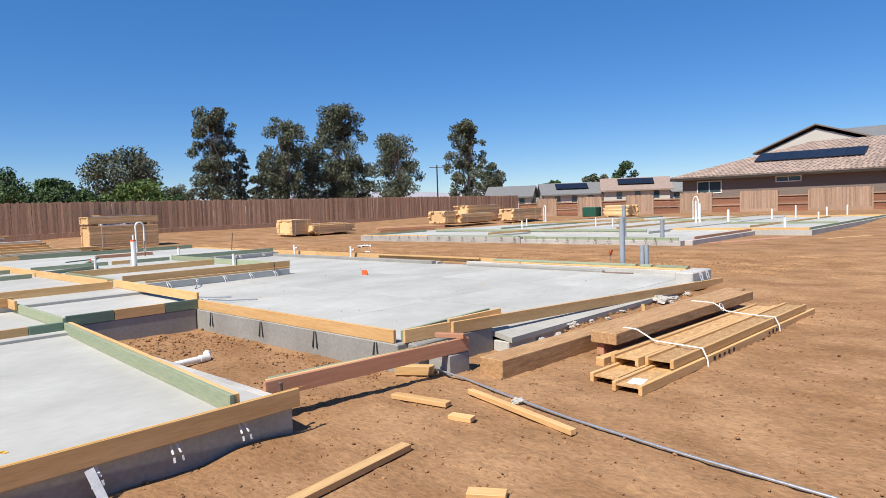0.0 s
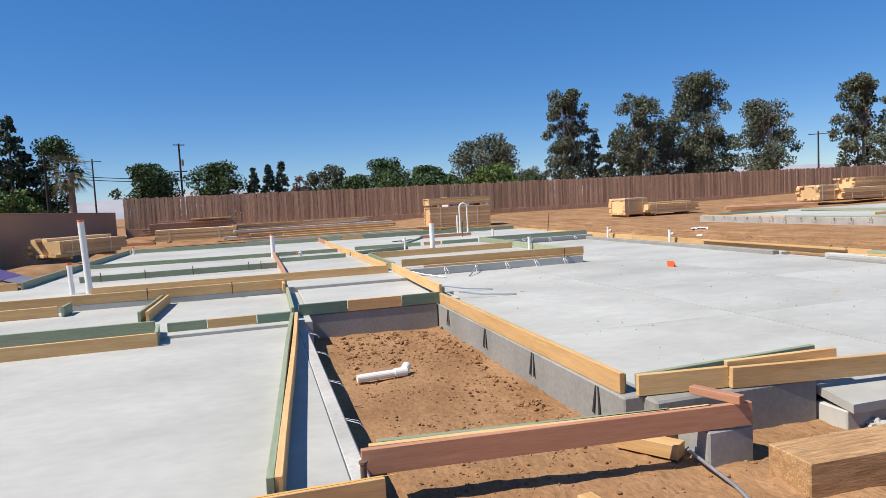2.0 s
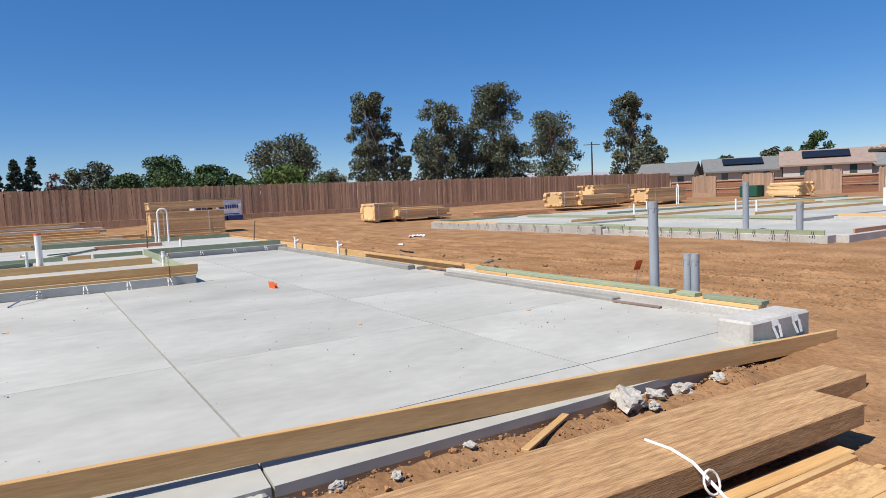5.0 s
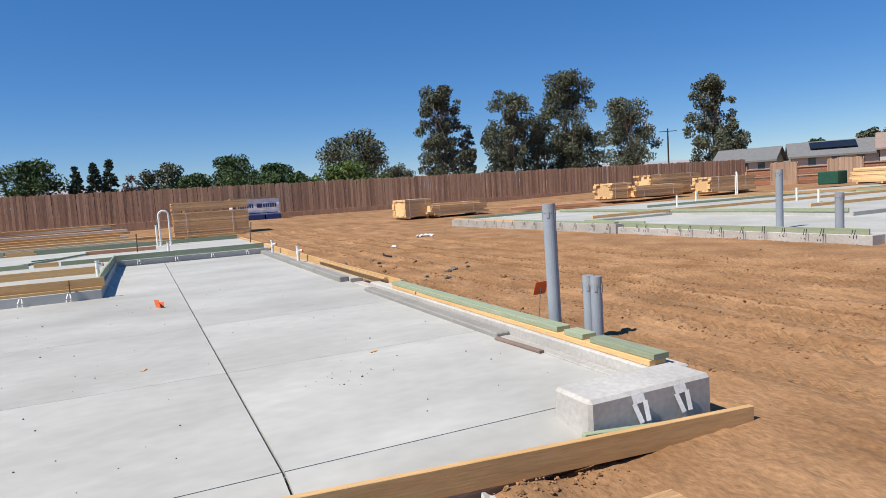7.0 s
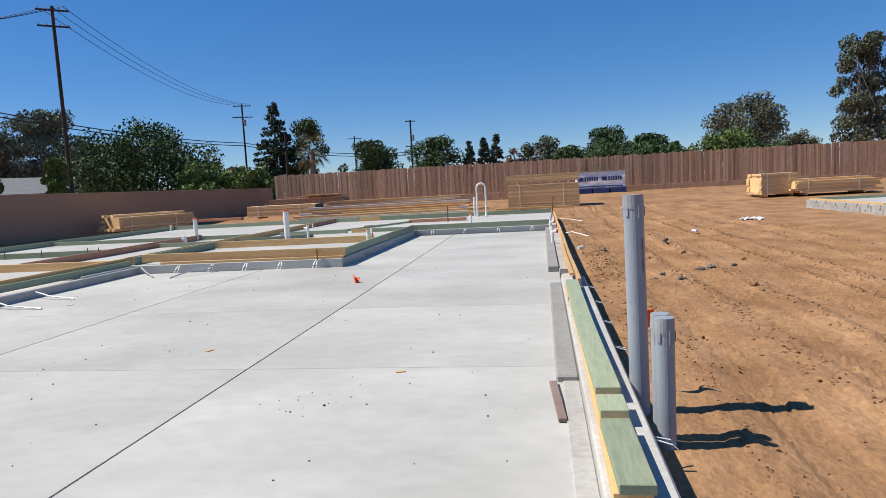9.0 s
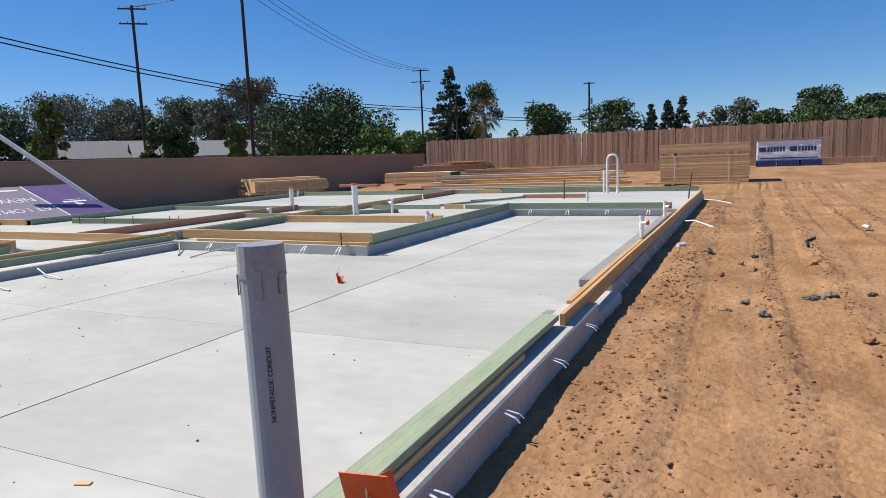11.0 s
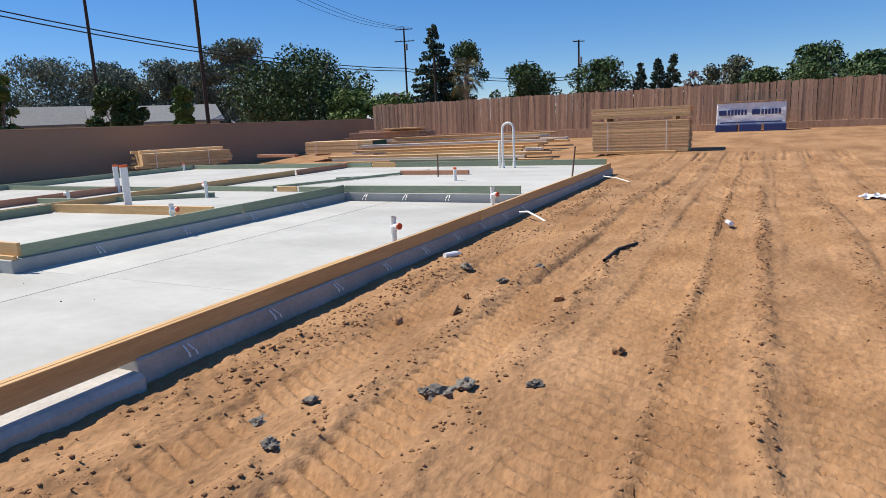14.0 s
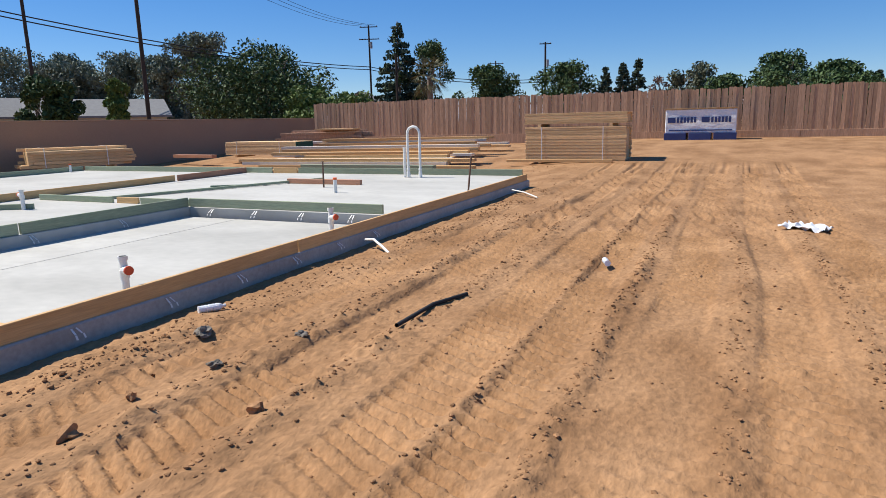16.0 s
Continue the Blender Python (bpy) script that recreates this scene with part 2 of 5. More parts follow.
def ground_z(x, y):
    """The large shape of the bare ground."""
    z = -0.15 + 0.15 * step(-2.6, 0.4, x)
    z += 0.5 * step(20.5, 36, y) * step(40, 30, x) + 0.25 * step(20, 34, x)
    z += 0.10 * step(3.5, 8, x) * step(24, 18, y)
    z += 0.36 * step(-14.6, -16.2, x) * step(24, 18, y) * step(-6, 2, y)
    z += (0.03 * step(-6.9, -6.3, x) + 0.09 * step(-5.8, -5.0, x) - 0.04 * step(-3.8, -1.6, x) + 0.06 * noise.noise((x * 2.3, y * 3, 4))) * step(-0.51, -0.58, y) * step(-1.0, -0.75, y) * step(-0.9, -1.5, x)
    return z


# ---- ground ----
def axis(stops):
    out = []
    for a, b, s in stops:
        out += list(np.arange(a, b, s))
    return out + [stops[-1][1]]


gx = axis([(-1500, -300, 200), (-300, -60, 40), (-60, -16, 3.5), (-16, -10, 0.25), (-10, 0.1, 0.065), (0.1, 6.2, 0.028), (6.2, 12, 0.2), (12, 50, 2.0), (50, 300, 30), (300, 1500, 200)])
gy = axis([(-1500, -300, 200), (-300, -40, 30), (-40, -6, 2.0), (-6, 3, 0.065), (3, 15, 0.026), (15, 24, 0.15), (24, 40, 0.6), (40, 100, 5), (100, 300, 30), (300, 1500, 200)])


TRACKS = ((0.95, 0.16, 0.03), (1.74, 0.2, 0.045), (2.62, 0.25, 0.05), (3.08, 0.16, 0.05), (3.85, 0.24, 0.035), (4.6, 0.22, 0.04), (5.4, 0.25, 0.035))
RIDGES = ((0.62, 0.14, 0.03), (1.42, 0.13, 0.045), (2.06, 0.15, 0.04), (2.92, 0.08, 0.025), (3.40, 0.11, 0.055), (4.25, 0.12, 0.02), (5.0, 0.10, 0.025))


def wander(y, c):
    """How far a wheel track strays sideways along its length."""
    return 0.10 * noise.noise((y * 0.16, 5, 0)) + 0.07 * noise.noise((y * 0.35, c, 2))


def ground_full(x, y):
    """The ground with its lumps, wheel ruts and tread marks."""
    z = ground_z(x, y)
    if -16 < x < 12 and -6 < y < 26:
        under = -9.6 > x > -14.4 or (-7.6 < x < 0.05 and y > 0) or (-9.6 < x < -7.6 and y > 4.4)
        if not under or y > 20.6:
            f = 1.0 if x < 6.5 else 0.6
            z += 0.020 * noise.noise((x * 1.3, y * 1.3, 0)) * f + 0.012 * noise.noise((x * 4.1, y * 4.1, 3))
            crumbs = max(0.0, noise.noise((x * 13, y * 13, 7)) - 0.08)
            z += 0.055 * crumbs * step(0.05, 0.45, noise.noise((x * 0.9, y * 0.45, 9)))
            z += 0.012 * noise.noise((x * 19, y * 19, 4)) + 0.010 * max(0.0, noise.noise((x * 31, y * 31, 6)))
            if x > 0.5 and y > -1:
                for c, half, deep in TRACKS:
                    w2 = wander(y, c)
                    d = abs(x - c - w2)
                    live = step(-0.6, -0.1, noise.noise((c * 3, y * 0.2, 8)))
                    if d < half:
                        lug = math.sin((y + (0.5 if x > c + w2 else -0.5) * d) * 2 * math.pi / 0.12 + c * 5 + 2.5 * noise.noise((x * 2.5, y * 1.5, c)))
                        tread = step(-0.15, 0.35, lug) * step(-0.55, -0.1, noise.noise((x * 0.9, y * 0.6, c)))
                        z += (-deep * 1.0 + deep * 1.25 * tread) * live * step(half, half * 0.8, d)
                for c, half, high in RIDGES:
                    d = abs(x - c - wander(y, c)) / half
                    if d < 1:
                        z += high * (1 - d * d) * max(0.2, 0.6 + 0.9 * noise.noise((x * 9, y * 7, c))) * step(-0.5, 0.1, noise.noise((c, y * 0.5, 3)))
            elif y < -0.9:
                d = abs((y + 0.05 * x + 0.25 * noise.noise((x * 0.2, 1, 1))) % 0.8 - 0.4)
                z += 0.02 * step(0.3, 0.1, d) * (0.5 + 0.5 * math.sin(x * 2 * math.pi / 0.2)) * step(-0.2, 0.2, noise.noise((x * 0.6, y * 0.6, 2)))
    return z


verts, faces = [], []
for y in gy:
    for x in gx:
        verts.append((x, y, ground_full(x, y)))
nx = len(gx)
for j in range(len(gy) - 1):
    for i in range(nx - 1):
        a = j * nx + i
        faces.append((a, a + 1, a + nx + 1, a + nx))
ground = new("ground", grid_mesh("ground", verts, faces, M["dirt"], True))
tagged(ground, "bare brown dirt ground with tyre tracks and clods", "ground", kind="structure")


# ---- slabs and stem walls ----
def block(name, x0, x1, y0, y1, z0, z1, material, label, category="concrete", parent=None, bevel=0.008, kind="structure"):
    bm = bmesh.new()
    m = pose((x0 + x1) / 2, (y0 + y1) / 2, 0)
    add_box(bm, (x1 - x0, y1 - y0, z1 - z0), pose(0, 0, (z0 + z1) / 2), bevel)
    if parent:
        return part(name, bm, material, parent, label, m=m)
    return thing(name, bm, material, label, category, m, kind=kind)


SLAB, HOUSE = 0.105, 0.25
block("garage_apron", -6.34, -0.1, -0.46, -0.09, -0.3, -0.03, M["slab"], "concrete apron at the garage front", "slab")
block("garage_slab", -7.57, -0.1, -0.09, 14.1, -0.3, SLAB - 0.03, M["slab"], "smooth pale grey concrete garage slab with control joints", "slab")
garage = bpy.data.objects["garage_slab"]
ys = [(-0.5, -0.068), (-0.058, 2.055), (2.0585, 4.299), (4.3025, 8.199), (8.2025, 14.08)]
JOINTS = (lambda y: -6.34 if y < -0.06 else -7.57, lambda y: -5.0 - 0.012 * y, lambda y: -2.49 - 0.010 * y, lambda y: -0.16)
for k in range(3):
    for y0, y1 in ys:
        if k == 0 and y0 > 8:
            continue
        if k == 0 and y1 > 8:
            y1 = 8.0
        bm = bmesh.new()
        g = 0.008
        front_z = 0.025 if y0 < -0.1 else SLAB
        vs = [bm.verts.new(p) for p in ((JOINTS[k](y0) + g, y0, front_z), (JOINTS[k + 1](y0) - g, y0, front_z), (JOINTS[k + 1](y1) - g, y1, SLAB), (JOINTS[k](y1) + g, y1, SLAB))]
        top = bm.faces.new(vs)
        r = bmesh.ops.extrude_face_region(bm, geom=[top])
        bmesh.ops.translate(bm, vec=(0, 0, -0.06), verts=[v for v in r["geom"] if isinstance(v, bmesh.types.BMVert)])
        bmesh.ops.recalc_face_normals(bm, faces=bm.faces[:])
        p = part("panel", bm, M["slab"], garage)
        p.matrix_basis = garage.matrix_basis.inverted()
block("front_room_slab", -15.5, -9.6, -0.75, 3.9, -0.35, 0.125, M["slab"], "pale grey concrete room slab with yellow marks", "slab")
block("entry_slab", -15.5, -9.42, 3.9, 6.72, -0.35, 0.165, M["slab"], "pale grey concrete slab between wall plates", "slab")
block("house_slab", -15.5, -7.45, 6.72, 9.9, -0.35, HOUSE, M["slab"], "pale grey concrete house slab", "slab")
block("hall_slab", -9.42, -7.45, 4.4, 6.72, -0.35, HOUSE - 0.05, M["slab"], "pale grey concrete hall slab", "slab")
block("inner_slab", -7.45, -3.68, 8.02, 14.2, -0.35, HOUSE, M["slab"], "raised pale grey concrete slab above garage", "slab")
block("back_slab", -14.3, -7.45, 9.9, 20.5, -0.35, HOUSE - 0.002, M["slab"], "pale grey concrete slab of the rear rooms", "slab")
block("rear_slab", -7.45, -0.04, 14.2, 20.5, -0.35, HOUSE - 0.004, M["slab"], "pale grey concrete slab of the rear room", "slab")

stem_right = block("stem_wall_right", -0.17, 0.10, -0.098, 5.55, -0.35, 0.2, M["palestem"], "grey formed concrete stem wall", "stem wall", bevel=0.012)
block("stem_sill", -0.14, 0.12, 5.55, 6.55, -0.35, 0.095, M["palestem"], "low worn concrete step in stem wall gap", "stem wall", bevel=0.03)
stem_back = block("stem_wall_rear", -0.17, 0.045, 6.55, 14.2, -0.35, 0.16, M["palestem"], "grey formed concrete stem wall with dark stains", "stem wall", bevel=0.012)
block("corner_block", -0.97, -0.1, -0.46, -0.13, -0.2, 0.26, M["palestem"], "rough grey concrete corner block with metal straps", "concrete block", bevel=0.02)
block("stem_wall_pit", -7.765, -7.53, -0.1, 4.55, -0.35, 0.15, M["stem"], "grey concrete stem wall beside the dirt pit", "stem wall", bevel=0.01)
block("stem_wall_pit_back", -9.6, -7.78, 4.35, 4.55, -0.35, 0.16, M["stem"], "grey concrete stem wall behind the dirt pit", "stem wall", bevel=0.01)
block("stem_wall_front", -7.62, -6.35, -0.24, 0.02, -0.3, 0.145, M["stem"], "grey concrete stem wall stub with chipped edge", "stem wall", bevel=0.015)
block("stem_wall_pit_side", -9.6, -9.5, -0.74, 4.28, -0.35, 0.118, M["palestem"], "pale concrete ledge along the dirt pit", "stem wall", bevel=0.01)
block("pier", -7.52, -7.2, -0.6, -0.3, -0.3, 0.055, M["stem"], "small grey concrete pier", "pier", bevel=0.012)


def strap(parent, x, y, z, turn, material, length=0.16, lean=25):
    """A forked strap that leaves the concrete and bends."""
    bm = bmesh.new()
    for s in (-1, 1):
        add_box(bm, (0.014, length, 0.002), pose(s * 0.022, -length / 2, 0, lean, 0, s * 9))
        add_box(bm, (0.014, 0.035, 0.002), pose(s * 0.03, -length - 0.01, -length * math.sin(radians(lean)) * 1.0, lean + 30, 0, s * 9))
    m = pose(x, y, z, 0, 0, turn)
    p = part("strap", bm, material, parent)
    p.matrix_basis = parent.matrix_basis.inverted() @ m
    return p


for y in (0.7, 1.5, 2.35, 3.2, 4.1, 5.0):
    strap(stem_right, 0.10, y, 0.15, 90, M["galv"], 0.085, 14)
for i in range(9):
    strap(stem_back, 0.045, 6.9 + i * 0.83, 0.12, 90, M["rope"], 0.06, 35)
blk = bpy.data.objects["corner_block"]
for x in (-0.66, -0.36):
    bm = bmesh.new()
    add_box(bm, (0.07, 0.0025, 0.055), pose(0, 0, -0.028), 0)
    for e in (-1, 1):
        add_box(bm, (0.026, 0.0025, 0.11), pose(e * 0.026, -0.002, -0.105, -2, e * 7, 0), 0)
    p = part("strap", bm, M["galv"], blk, "forked galvanised steel strap")
    p.matrix_basis = blk.matrix_basis.inverted() @ pose(x, -0.466, 0.25, -9, -12, -14)
pit = bpy.data.objects["stem_wall_pit"]
for y in (0.25, 1.35, 2.55, 3.9):
    bm = bmesh.new()
    for s in (-1, 1):
        add_box(bm, (0.004, 0.022, 0.2), pose(-0.004, s * 0.03, 0, s * 8, 4, 0))
    p = part("strap", bm, M["black"], pit, "dark metal strap")
    p.matrix_basis = pit.matrix_basis.inverted() @ pose(-7.767, y, 0.04)
side = bpy.data.objects["stem_wall_pit_side"]
for y in (0.4, 1.4, 2.5, 3.5):
    strap(side, -9.5, y, 0.09, 90, M["rope"], 0.09, 20)
front = bpy.data.objects["front_room_slab"]
bm = bmesh.new()
add_box(bm, (5.99, 0.01, 0.42), pose(0, 0, 0), 0)
# the dark concrete tone carries the shade under the overhanging board
p = part("form_face", bm, M["stem"], front, "grey concrete slab edge")
p.matrix_basis = front.matrix_basis.inverted() @ pose(-12.5, -0.756, -0.11)
for x in (-9.95, -10.45, -10.95, -11.5):
    strap(front, x, -0.762, 0.03, 0, M["rope"], 0.09, 45)
bm = bmesh.new()
add_box(bm, (0.055, 0.003, 0.22), pose(0, 0, -0.1))
p = part("strap", bm, M["galv"], front, "wide galvanised strap hanging out")
p.matrix_basis = front.matrix_basis.inverted() @ pose(-10.98, -0.83, 0.05, -22, -14, 0)
inner = bpy.data.objects["inner_slab"]
for i in range(5):
    strap(inner, -6.6 + i * 0.62, 8.01, 0.2, 0, M["rope"], 0.11, 35)
for i in range(4):
    strap(inner, -3.675, 9.0 + i * 1.3, 0.2, 90, M["rope"], 0.09, 35)
rear = bpy.data.objects["rear_slab"]
for i in range(4):
    strap(rear, -3.2 + i * 0.85, 14.195, 0.2, 0, M["rope"], 0.09, 35)


# ---- boards ----
WOOD = {"pine": ("yellow pine", "pine"), "green": ("green treated", "green"), "dkgreen": ("dark green treated", "dkgreen"), "fir": ("reddish fir", "fir"), "pale": ("bleached pale", "palewood"), "grey": ("weathered grey", "twig"), "mottled": ("green and orange mottled", "mottled")}


def board(x0, y0, x1, y1, z0, wood="pine", w=0.038, h=0.14, z1=None, where="standing on edge on the slab", over=""):
    """One sawn board from end to end, its underside at z0 (z1 at the far end)."""
    z1 = z0 if z1 is None else z1
    a, b = Vector((x0, y0, z0 + h / 2)), Vector((x1, y1, z1 + h / 2))
    d = b - a
    bm = bmesh.new()
    add_box(bm, (d.length, w, h), Matrix(), 0.003)
    if d.length > 1.2:
        cuts = max(2, int(d.length / 0.6))
        long_edges = [e for e in bm.edges if abs((e.verts[0].co - e.verts[1].co).x) > d.length * 0.8]
        bmesh.ops.subdivide_edges(bm, edges=long_edges, cuts=cuts, use_grid_fill=False)
        ph = random.random() * 9
        for v in bm.verts:
            v.co.y += 0.006 * math.sin(v.co.x * 1.1 + ph)
    m = Matrix.Translation((a + b) / 2) @ Euler((0, -math.asin(d.z / d.length), math.atan2(d.y, d.x))).to_matrix().to_4x4()
    word, key = WOOD[wood]
    return thing("lumber_board", bm, M[key], over or f"{word} sill board {where}", "board", m)


# front room and pit
board(-15.4, -0.80, -9.47, -0.80, 0.07, "pine", h=0.14, where="with orange chalk line on the slab edge")
board(-9.99, -0.74, -9.64, 4.05, 0.125, "green", h=0.14)
board(-9.94, -0.74, -9.59, 4.05, 0.125, "pine", h=0.14)
board(-15.4, 3.5, -11.05, 3.55, 0.125, "pine")
board(-15.4, 4.2, -11.15, 4.12, 0.165, "green")
board(-11.06, 3.58, -11.12, 4.1, 0.13, "green")
board(-11.02, 4.1, -10.6, 4.1, 0.13, "green")
board(-10.59, 4.1, -10.05, 4.1, 0.13, "pine")
board(-10.04, 4.1, -9.65, 4.1, 0.13, "dkgreen", w=0.06)
board(-9.62, 4.15, -9.6, 6.62, 0.17, "green")
board(-9.55, 4.36, -8.95, 4.36, 0.165, "dkgreen")
board(-8.94, 4.36, -8.25, 4.36, 0.165, "pine")
board(-8.24, 4.36, -7.74, 4.36, 0.165, "dkgreen")
board(-15.4, 6.75, -9.58, 6.72, 0.25, "pine")
board(-15.4, 6.25, -12.7, 6.3, 0.17, "pine")
board(-12.62, 6.2, -12.62, 6.62, 0.17, "green")
board(-11.45, 4.95, -11.4, 6.6, 0.17, "green")
board(-11.36, 4.95, -11.31, 6.6, 0.17, "pine")
board(-9.64, 6.3, -9.64, 6.68, 0.23, "pine")
# garage edge and pit side
board(-7.73, -0.02, -7.73, 4.35, 0.152, "pine")
board(-7.685, 0.02, -7.675, 4.3, 0.152, "mottled", h=0.12)
board(-7.7, 4.42, -7.62, 8.0, 0.255, "pine")
board(-7.62, 4.6, -7.55, 8.05, 0.24, "green", h=0.10)
board(-7.70, 8.05, -7.85, 17.9, 0.25, "pine")
board(-7.55, 8.15, -7.55, 11.0, 0.25, "green")
# front edge of the garage
board(-7.66, -0.09, -7.03, -0.17, 0.15, "pine")
board(-7.62, -0.02, -6.2, -0.06, 0.15, "green", h=0.12, z1=0.2)
board(-7.0, -0.12, -6.18, -0.22, 0.22, "pine", h=0.09, z1=0.24)
board(-7.03, -0.2, 0.05, -0.6, 0.15, "pine", h=0.14, z1=-0.06, where="slanting from stem wall to the ground")
board(-1.05, -0.5, 0.02, -0.57, 0.02, "green", h=0.10, z1=-0.06, where="against the concrete corner block")
# header beams
for i, wd in enumerate(("fir", "pine", "green")):
    board(-9.52 + 0.05 * i, -0.40 + 0.045 * i, -7.22 - 0.25 * i, -0.60 + 0.045 * i, 0.06, wd, h=0.14, where="in a bundle laid across the pit")
board(-7.42, -0.32, -7.3, -0.62, 0.2, "fir", h=0.05, w=0.06, where="scrap on top of the bundle")
# house rooms
board(-12.6, 7.75, -7.75, 7.72, 0.25, "pine")
board(-13.4, 10.4, -9.62, 10.55, 0.25, "green", h=0.12)
board(-9.55, 7.8, -9.6, 14.1, 0.25, "fir")
board(-14.2, 14.2, -7.9, 14.12, 0.25, "green", h=0.10)
board(-14.25, 9.95, -14.25, 20.4, 0.25, "green")
board(-15.45, 4.3, -15.45, 9.85, 0.25, "green")
board(-15.45, 9.86, -14.3, 9.86, 0.25, "pine")
board(-14.2, 20.44, -7.0, 20.44, 0.248, "green")
board(-6.95, 20.44, -6.2, 20.44, 0.248, "pine")
board(-6.15, 20.44, -0.1, 20.44, 0.248, "green")
board(-7.4, 8.18, -3.63, 8.1, 0.29, "pine")
board(-7.0, 8.09, -3.66, 8.06, 0.252, "pine", h=0.04)
board(-3.74, 8.14, -3.74, 11.5, 0.252, "green")
board(-3.72, 11.52, -3.72, 14.2, 0.252, "green")
board(-7.5, 11.05, -3.95, 11.15, 0.252, "pine")
board(-9.5, 12.0, -7.95, 12.05, 0.25, "green", h=0.1)
board(-7.8, 12.4, -6.1, 13.3, 0.25, "green", h=0.09)
board(-3.7, 14.24, -0.2, 14.24, 0.25, "green", h=0.13)
board(-7.4, 14.3, -5.5, 14.3, 0.25, "green", h=0.10)
board(-5.4, 14.3, -4.9, 14.3, 0.25, "pine", h=0.10)
board(-4.85, 14.3, -3.75, 14.3, 0.25, "green", h=0.10)
board(-7.8, 17.95, -7.85, 20.4, 0.25, "fir")
board(-4.6, 17.95, -2.75, 17.9, 0.25, "fir", w=0.09, h=0.10, where="lying on the rear slab")
board(-6.1, 14.6, -4.2, 18.7, 0.25, "green", w=0.06, h=0.05, where="lying slantwise on the rear slab", z1=0.26)
board(-5.8, 16.9, -4.8, 17.5, 0.25, "dkgreen", w=0.05, h=0.03, where="lying on the rear slab")
# right edge
board(-0.07, 0.0, -0.07, 3.9, 0.202, "pine", w=0.14, h=0.038, where="flat on the stem wall")
board(-0.06, -0.02, -0.07, 0.62, 0.242, "green", w=0.13, h=0.04, where="flat on another plate")
board(-0.06, 0.72, -0.06, 0.95, 0.242, "green", w=0.13, h=0.04, where="flat on another plate")
board(-0.06, 1.05, -0.08, 4.72, 0.242, "green", w=0.13, h=0.042, where="flat on another plate")
board(-0.10, 3.92, -0.10, 4.7, 0.202, "pine", w=0.1, h=0.038, where="flat on the stem wall")
board(0.0, 4.74, 0.0, 12.0, 0.15, "pine", where="bridging the gap in the stem wall")
board(0.0, 12.02, 0.0, 20.42, 0.15, "pine", where="along the stem wall")
board(-0.06, 5.2, -0.06, 9.0, 0.255, "pine", w=0.05, h=0.03, where="doubled along the stem wall")
block("rear_edge", -0.1, 0.045, 14.2, 20.5, -0.35, 0.15, M["palestem"], "grey formed concrete slab edge", "stem wall", bevel=0.01)
block("curb", -0.31, -0.17, 1.7, 5.4, 0.05, 0.15, M["stem"], "low grey concrete kerb along garage slab", "kerb", bevel=0.012)
block("curb", -0.32, -0.17, 6.6, 14.1, 0.05, 0.19, M["stem"], "low pale concrete kerb along garage slab", "kerb", bevel=0.012)
block("curb", -7.5, -7.38, 4.9, 8.02, 0.05, 0.225, M["palestem"], "grey concrete kerb beside house slab", "kerb", bevel=0.012)


block("curb", -0.27, -0.17, 0.0, 1.7, 0.05, 0.118, M["palestem"], "low flush concrete ledge beside garage slab", "kerb", bevel=0.006)
board(-0.29, 1.02, -0.33, 1.66, 0.108, "grey", w=0.045, h=0.022, over="dark weathered stick lying against the kerb")


# ---- pipes ----
def cleanout(x, y, z, h, turn=0.0, capped=True):
    """A white riser with a tee, a hub and a capped side branch."""
    o = holder("cleanout", "white plastic cleanout riser with capped tee", "pipe", pose(x, y, z, 0, 0, turn), group="cleanout risers")
    bm = bmesh.new()
    add_tube(bm, (0, 0, 0), (0, 0, h), 0.03)
    add_tube(bm, (0, 0, h * 0.55), (0, 0, h * 0.72), 0.037)
    add_tube(bm, (0, 0, h * 0.92), (0, 0, h), 0.037)
    part("riser", bm, M["pvc"], o, smooth=False)
    bm = bmesh.new()
    add_tube(bm, (0, 0, h * 0.72), (0.09, 0, h * 0.74), 0.034)
    part("branch", bm, M["pvc"], o)
    bm = bmesh.new()
    add_tube(bm, (0.085, 0, h * 0.74), (0.105, 0, h * 0.74), 0.037)
    part("cap", bm, M["red"] if capped else M["pvc"], o, "red plastic cap")
    return o


cleanout(-0.2, 10.05, 0.1, 0.40, -20)
cleanout(-0.2, 12.97, 0.1, 0.40, -20, True)
cleanout(-3.85, 10.3, 0.25, 0.30, 10)
cleanout(-9.0, 12.3, 0.25, 0.22, 200)
cleanout(-6.2, 13.2, 0.25, 0.32, 170)


def riser(x, y, z, top, r=0.05, lean=0.0, band=True, name="vent_pipe"):
    o = holder(name, "upright white plastic waste pipe with orange end", "pipe", pose(x, y, z, 0, lean, 0))
    bm = bmesh.new()
    add_tube(bm, (0, 0, 0), (0, 0, top - z), r, seg=16)
    part("pipe", bm, M["pvc"], o)
    if band:
        bm = bmesh.new()
        add_tube(bm, (0, 0, top - z - 0.035), (0, 0, top - z + 0.004), r * 1.06, seg=16)
        part("end_cap", bm, M["orange"], o, "orange plastic end cap")
    return o


riser(-5.95, 11.27, 0.25, 1.02, 0.06)
riser(-9.62, 13.9, 0.25, 0.86, 0.055)
riser(-12.75, 8.3, 0.25, 1.49, 0.052, -2)
riser(-13.02, 8.35, 0.25, 0.78, 0.04, -2)
riser(-2.45, 16.5, 0.25, 0.52, 0.035)
riser(-14.0, 19.8, 0.25, 0.5, 0.035)


